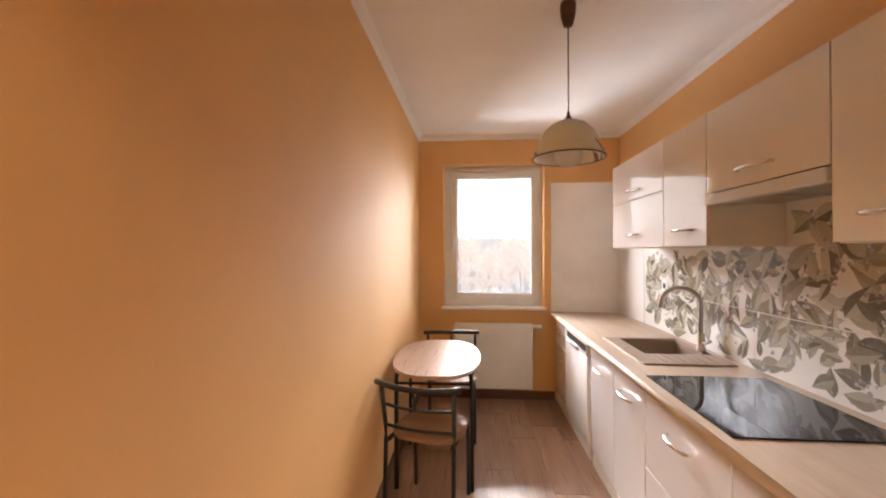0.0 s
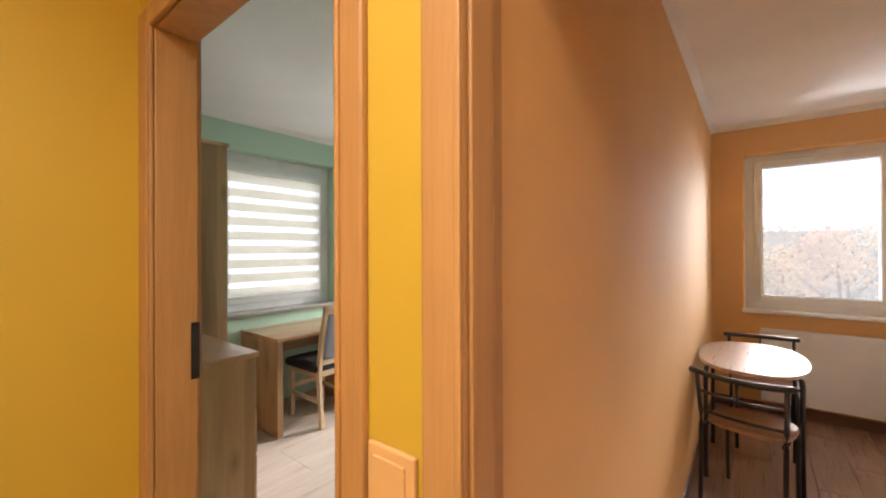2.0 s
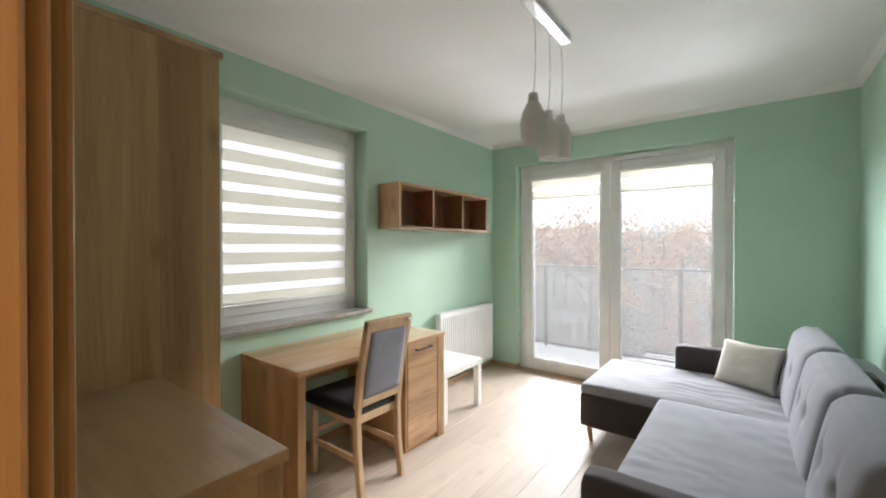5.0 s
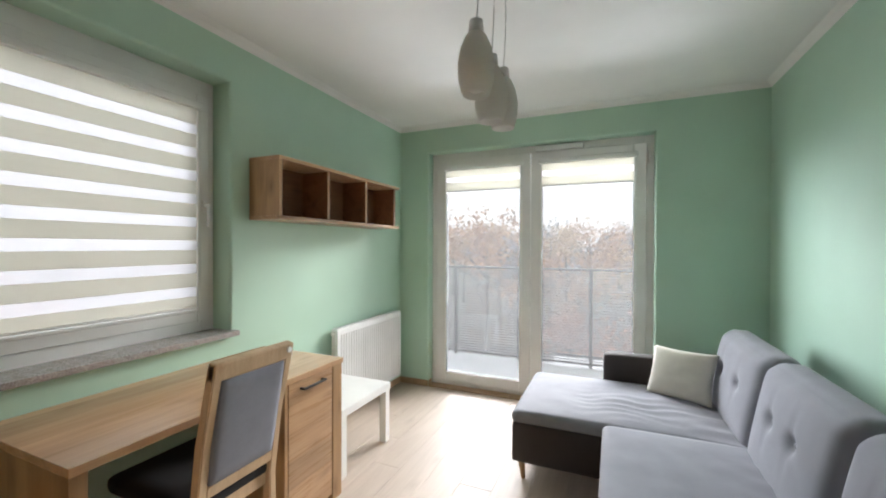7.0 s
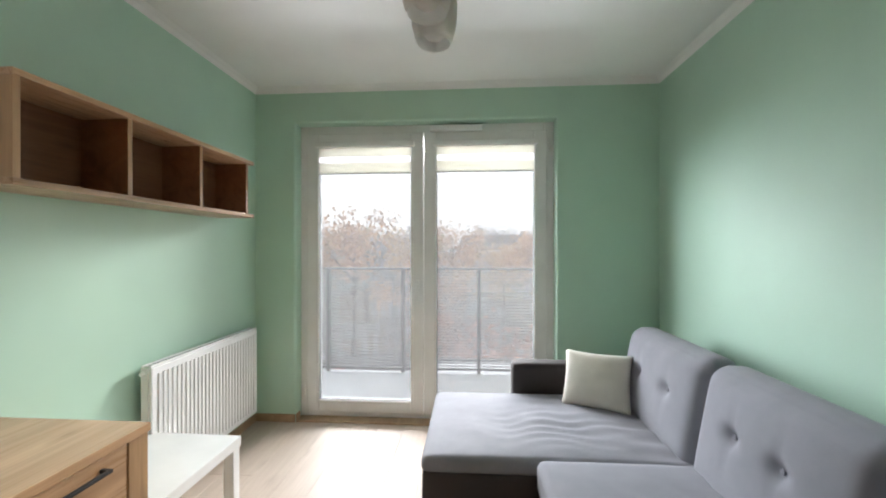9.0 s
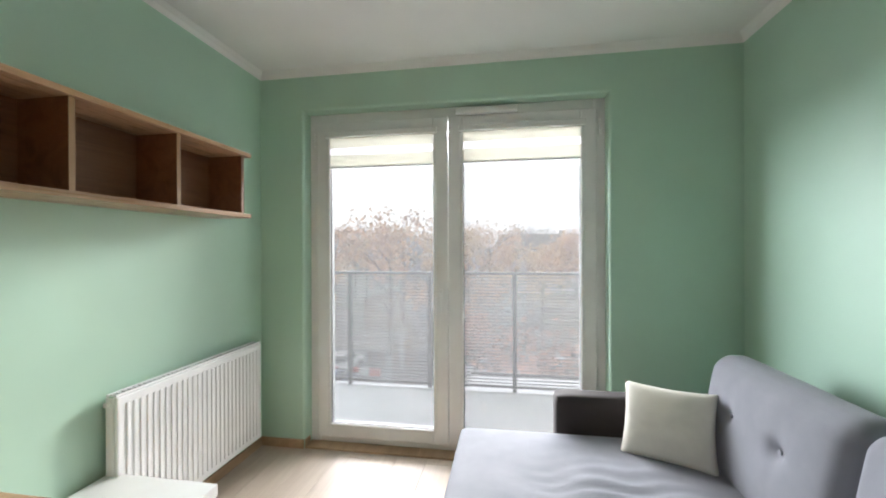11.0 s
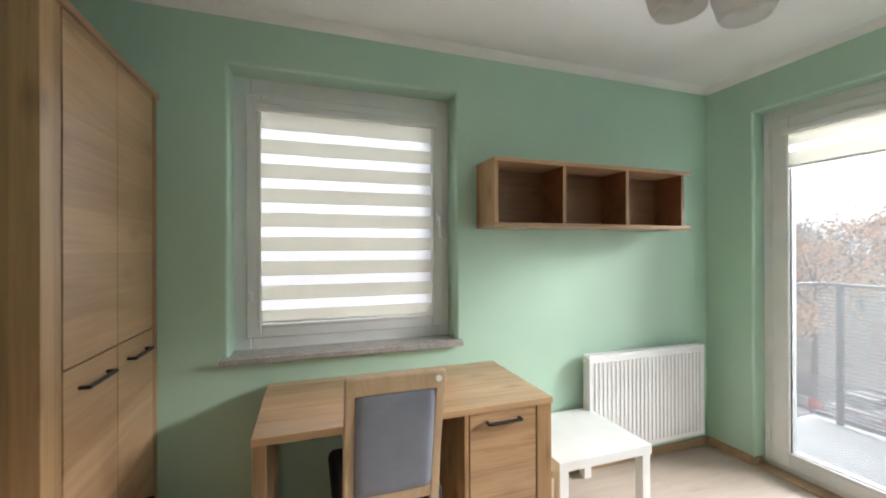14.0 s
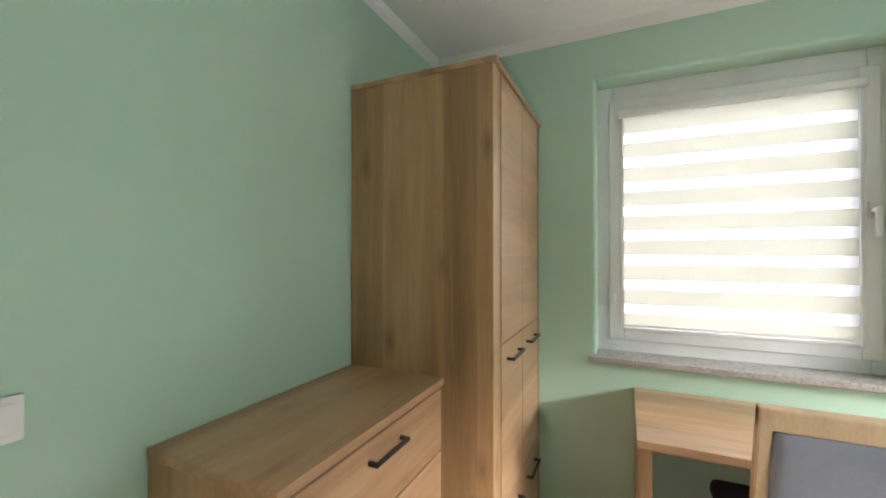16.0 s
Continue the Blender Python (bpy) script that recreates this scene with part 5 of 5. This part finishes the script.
# backsplash tiles with a printed leaf pattern
splash = thing("wall_tiles", (KX1, 5.0, WT), "glazed wall tiles printed with grey-green leaves", "tiles")
tagged(splash, kind="structure")
for z0, z1 in ((WT + 0.001, 1.18), (1.183, 1.497), (1.5, 1.72)):
    y = 6.332
    while y > 3.4:
        y2 = y - 0.622
        if z0 < 1.49 or (y > 4.3 and y2 < 4.9):
            part("tile", box(KX1 - 0.009, KX1 - 0.001, max(y2, 4.285) + 0.001 if z0 > 1.49 else y2 + 0.001, min(y, 4.888) if z0 > 1.49 else y - 0.001, z0, z1, 0.0012, 1), TILE_WHITE, splash)
        y = y2


def leaf_ink(name, a, b, c):
    n = Net(name)
    rnd = n.node("ShaderNodeNewGeometry").outputs["Random Per Island"]
    col = n.ramp(rnd, (0.0, a), (0.45, b), (1.0, c))
    wash = n.noise(n.coords(), 45, 4)
    n.set(Base_Color=n.mix(n.math("MULTIPLY", wash, 0.28), col, (0.62, 0.6, 0.54)), Roughness=0.16)
    return n.mat


INK_LIGHT = leaf_ink("leaf_print_light", (0.30, 0.28, 0.2), (0.42, 0.39, 0.29), (0.58, 0.55, 0.45))
INK_DARK = leaf_ink("leaf_print_dark", (0.07, 0.058, 0.038), (0.15, 0.13, 0.085), (0.28, 0.25, 0.175))
INK_GREY = leaf_ink("blossom_print", (0.2, 0.19, 0.22), (0.32, 0.31, 0.34), (0.5, 0.49, 0.5))
lr = random.Random(11)
prints = {"light": ([], []), "dark": ([], []), "grey": ([], [])}


def leaf_shape(y, z, length, width, angle, depth):
    """Two leaf halves either side of a midrib, one light and one dark."""
    ca, sa = math.cos(angle), math.sin(angle)
    bend = lr.uniform(-0.25, 0.25)
    n = 7
    for half, key in ((1, lr.choice(("light", "light", "dark"))), (-1, lr.choice(("dark", "dark", "light")))):
        verts, faces = prints[key]
        k = len(verts)
        for i in range(n + 1):
            t = i / n
            w = width * math.sin(math.pi * t ** 0.8) * (1 - 0.25 * t)
            for off in (0.012 * width, w):
                u, v = t * length, half * max(off, 0.012 * width) + bend * length * t * (1 - t)
                verts.append((KX1 - 0.0092 - depth, y + u * ca - v * sa, z + u * sa + v * ca))
        for i in range(n):
            f = (k + 2 * i, k + 2 * i + 1, k + 2 * i + 3, k + 2 * i + 2)
            faces.append(f if half < 0 else f[::-1])


def in_area(y, z, pad):
    if not 3.45 + pad < y < 6.33 - pad or not WT + pad < z:
        return False
    return z < 1.497 - pad or (4.29 + pad < y < 4.885 - pad and z < 1.715 - pad)


count = 0
while count < 450:
    y, z = lr.uniform(3.5, 6.32), lr.uniform(WT, 1.72)
    ang = lr.uniform(0, 6.28)
    L = lr.uniform(0.08, 0.185)
    ok = all(in_area(y + L * t * math.cos(ang), z + L * t * math.sin(ang), 0.012) for t in (0, 0.5, 1))
    if not ok:
        continue
    leaf_shape(y, z, L, L * lr.uniform(0.2, 0.3), ang, 0.0001 + 0.0000035 * count)
    if count % 4 == 0:
        verts, faces = prints["grey"]
        for j in range(7):
            yy, zz, r = y + lr.gauss(0, 0.022), z + lr.gauss(0, 0.022), lr.uniform(0.005, 0.012)
            if in_area(yy, zz, 0.015):
                k = len(verts)
                verts += [(KX1 - 0.0092 - 0.0024 - 0.00001 * j, yy + r * lr.uniform(0.7, 1.2) * math.cos(q), zz + r * lr.uniform(0.7, 1.2) * math.sin(q)) for q in (0, 1.26, 2.51, 3.77, 5.03)]
                faces.append((k + 4, k + 3, k + 2, k + 1, k))
    count += 1
for key, mat_ in (("light", INK_LIGHT), ("dark", INK_DARK), ("grey", INK_GREY)):
    me = bpy.data.meshes.new("leaf_print")
    me.from_pydata([Vector(v) - Vector((KX1, 5.0, WT)) for v in prints[key][0]], [], prints[key][1])
    me.materials.append(mat_)
    ob = new("leaf_print", me)
    ob.parent = splash
    tagged(ob, "printed leaf pattern", kind="stuff")
part("joint", box(KX1 - 0.0125, KX1 - 0.0085, 3.46, 6.33, 1.1795, 1.1835), TILE_WHITE, splash, "pale grout line")
sock = thing("power_socket", (KX1 - 0.009, 5.98, 1.2), "white double wall socket on the tiles", "socket")
part("cover", box(KX1 - 0.018, KX1 - 0.0093, 5.94, 6.02, 1.19, 1.27, 0.003), PVC, sock)
part("insert", tube([(KX1 - 0.0185, 5.98, 1.23), (KX1 - 0.0178, 5.98, 1.23)], 0.022, 20), DARK_GREY, sock)

# table
TBX, TBY, TBZ = -1.545, 5.655, 0.79
tb = thing("dining_table", (TBX, TBY, FLOOR), "small oval table with pale wood top and black legs", "table")
bm = bmesh.new()
hw, hl = 0.278, 0.45
ring = []
for i in range(48):
    a = 2 * math.pi * i / 48
    x, y = math.cos(a), math.sin(a)
    ring.append((TBX + hw * math.copysign(abs(x) ** 0.75, x), TBY + hl * math.copysign(abs(y) ** 0.9, y)))
lo = [bm.verts.new((x, y, TBZ - 0.02)) for x, y in ring]
hi = [bm.verts.new((x, y, TBZ)) for x, y in ring]
bm.faces.new(hi)
bm.faces.new(lo[::-1])
for i in range(48):
    bm.faces.new((lo[i], lo[(i + 1) % 48], hi[(i + 1) % 48], hi[i]))
part("tabletop", bm, TABLE_TOP, tb)
for sy in (-1, 1):
    for sx in (-1, 1):
        x, y = TBX + sx * 0.225, TBY + sy * 0.27
        part("leg", tube([(x - sx * 0.02, y - sy * 0.02, TBZ - 0.025), (x - sx * 0.003, y, TBZ - 0.05), (x, y, TBZ - 0.09), (x, y, FLOOR)], 0.0135, 12), BLACK, tb, smooth=True)
    part("cross_bar", tube([(TBX - 0.2, TBY + sy * 0.25, TBZ - 0.034), (TBX + 0.2, TBY + sy * 0.25, TBZ - 0.034)], 0.011, 10), BLACK, tb, smooth=True)
    part("low_cross_bar", tube([(TBX - 0.222, TBY + sy * 0.27, TBZ - 0.1), (TBX + 0.222, TBY + sy * 0.27, TBZ - 0.1)], 0.008, 10), BLACK, tb, smooth=True)
for sx in (-1, 1):
    part("side_bar", tube([(TBX + sx * 0.205, TBY - 0.25, TBZ - 0.034), (TBX + sx * 0.205, TBY + 0.25, TBZ - 0.034)], 0.011, 10), BLACK, tb, smooth=True)

# chairs: built facing north at the origin of its own base
def dining_chair(label):
    z = FLOOR
    c = thing("dining_chair", (0, 0, z), label, "chair", "chairs round the table")
    for s in (-1, 1):
        part("back_leg", tube([(s * 0.185, -0.03, z), (s * 0.185, -0.012, z + 0.43), (s * 0.188, -0.01, z + 0.5), (s * 0.196, -0.045, z + 0.725)], 0.0115, 10), BLACK, c, smooth=True)
        part("front_leg", tube([(s * 0.165, 0.35, z), (s * 0.165, 0.335, z + 0.40), (s * 0.162, 0.32, z + 0.43), (s * 0.175, 0.0, z + 0.425)], 0.0115, 10), BLACK, c, smooth=True)
    part("top_rail", tube(arc((-0.228, -0.04, z + 0.735), (0.228, -0.04, z + 0.735), (0, -0.055, -0.006), 14), 0.0155, 12), BLACK, c, smooth=True)
    for dz, b in ((0.62, 0.04), (0.515, 0.028)):
        part("back_bar", tube(arc((-0.188, -0.025, z + dz), (0.188, -0.025, z + dz), (0, -b, 0), 10), 0.008, 10), BLACK, c, smooth=True)
    part("back_spindle", tube([(0, -0.065, z + 0.62), (0, -0.09, z + 0.725)], 0.007, 8), BLACK, c, smooth=True)
    part("side_bar", tube([(-0.17, 0.12, z + 0.422), (0.17, 0.12, z + 0.422)], 0.008, 8), BLACK, c)
    bm = bmesh.new()
    pts = []
    for i in range(40):
        a = 2 * math.pi * i / 40
        x, y = math.cos(a), math.sin(a)
        pts.append((0.19 * math.copysign(abs(x) ** 0.6, x), 0.17 + 0.18 * math.copysign(abs(y) ** 0.65, y)))
    lo = [bm.verts.new((x, y, z + 0.435)) for x, y in pts]
    hi = [bm.verts.new((x, y, z + 0.452)) for x, y in pts]
    bm.faces.new(hi)
    bm.faces.new(lo[::-1])
    for i in range(40):
        bm.faces.new((lo[i], lo[(i + 1) % 40], hi[(i + 1) % 40], hi[i]))
    part("seat", bm, SEAT_WOOD, c, "brown wood-look seat")
    return c


ch = dining_chair("black metal chair with brown seat at the table")
copy_thing(ch, pose(-1.49, 6.30, FLOOR, 0, 0, 184))
ch.matrix_basis = pose(-1.585, 5.06, FLOOR, 0, 0, -14)

# hanging lamp
lp = thing("pendant_lamp", (-0.885, 4.86, CEIL), "hanging lamp with a pale enamel dome shade", "ceiling lamp")
PX, PY = -0.886, 4.86
BROWN = plain("brown_plastic", (0.075, 0.03, 0.02), 0.4)
part("ceiling_cup", lathe([(0.001, -0.105), (0.02, -0.103), (0.032, -0.06), (0.036, -0.02), (0.034, -0.001), (0.001, -0.001)], (PX, PY, CEIL), 24), BROWN, lp, "brown ceiling cup", True)
part("cord", tube([(PX, PY, CEIL - 0.085), (PX + 0.001, PY, 2.09)], 0.0028, 8), BROWN, lp)
part("cord_grip", lathe([(0.003, 0.045), (0.008, 0.025), (0.014, 0.012), (0.02, 0.0)], (PX, PY, 2.062), 18), BROWN, lp, smooth=True)


def shade_glass():
    n = Net("enamel_shade")
    blot = n.ramp(n.noise(n.coords(), 9.0, 3, 0.5, 0.8), (0.6, (0, 0, 0)), (0.66, (1, 1, 1)))
    n.set(Base_Color=n.mix(blot, (0.78, 0.77, 0.71), (0.28, 0.15, 0.14)), Roughness=0.25)
    return n.mat


prof = [(0.012, 2.064), (0.035, 2.06), (0.075, 2.042), (0.108, 2.01), (0.128, 1.97), (0.134, 1.945), (0.15, 1.918), (0.157, 1.892), (0.151, 1.892), (0.146, 1.916), (0.129, 1.944), (0.122, 1.97), (0.103, 2.006), (0.072, 2.036), (0.03, 2.053)]
part("shade", lathe(prof, (PX, PY, 0), 48), shade_glass(), lp, "pale shade with a dark print", True)
part("rim", lathe([(0.1545, 1.89), (0.159, 1.889), (0.1595, 1.894), (0.1555, 1.896)], (PX, PY, 0), 48), DARK_GREY, lp, smooth=True)
part("bulb", lathe([(0.001, 1.853), (0.03, 1.857), (0.052, 1.873), (0.062, 1.9), (0.058, 1.928), (0.04, 1.955), (0.02, 1.98), (0.018, 2.02)], (PX, PY, 0), 32), OPAL, lp, "large white globe bulb", True)

# ---------- floor pieces ----------
def boards(floor, x0, x1, y0, y1, width, length, gap, z, thick, material, name, seed):
    """Planks along y, in rows, sharing one mesh where their length is the same."""
    meshes = {}
    rnd = random.Random(seed)
    n = int(math.ceil((x1 - x0) / width))
    for i in range(n):
        a, b = x0 + i * width, min(x0 + (i + 1) * width, x1)
        y = y0 - rnd.choice((0.2, 0.45, 0.7, 0.95)) * length
        while y < y1:
            c, d = max(y, y0), min(y + length, y1)
            y += length
            if d - c < 0.02:
                continue
            key = (round(b - a, 4), round(d - c, 4))
            if key not in meshes:
                bm = box(-(b - a - gap) / 2, (b - a - gap) / 2, -(d - c - gap) / 2, (d - c - gap) / 2, -thick, 0, 0.0012, 1)
                me = bpy.data.meshes.new(name)
                bm.to_mesh(me)
                bm.free()
                me.materials.append(material)
                meshes[key] = me
            ob = new(name, meshes[key])
            ob.parent = floor
            ob.location = ((a + b) / 2, (c + d) / 2, z)


boards(floor_room, X0, X1, mid + 0.01, Y1, 0.192, 1.29, 0.0012, FLOOR, 0.008, PLANK, "plank", 3)
boards(floor_kitchen, KX0, KX1, mid + 0.01, Y1, 0.2, 0.9, 0.003, FLOOR, 0.008, FLOOR_TILE, "tile", 5)
boards(floor_hall, -3.0, KX1, HALL_S, mid, 0.2, 0.9, 0.003, FLOOR, 0.008, FLOOR_TILE, "tile", 8)
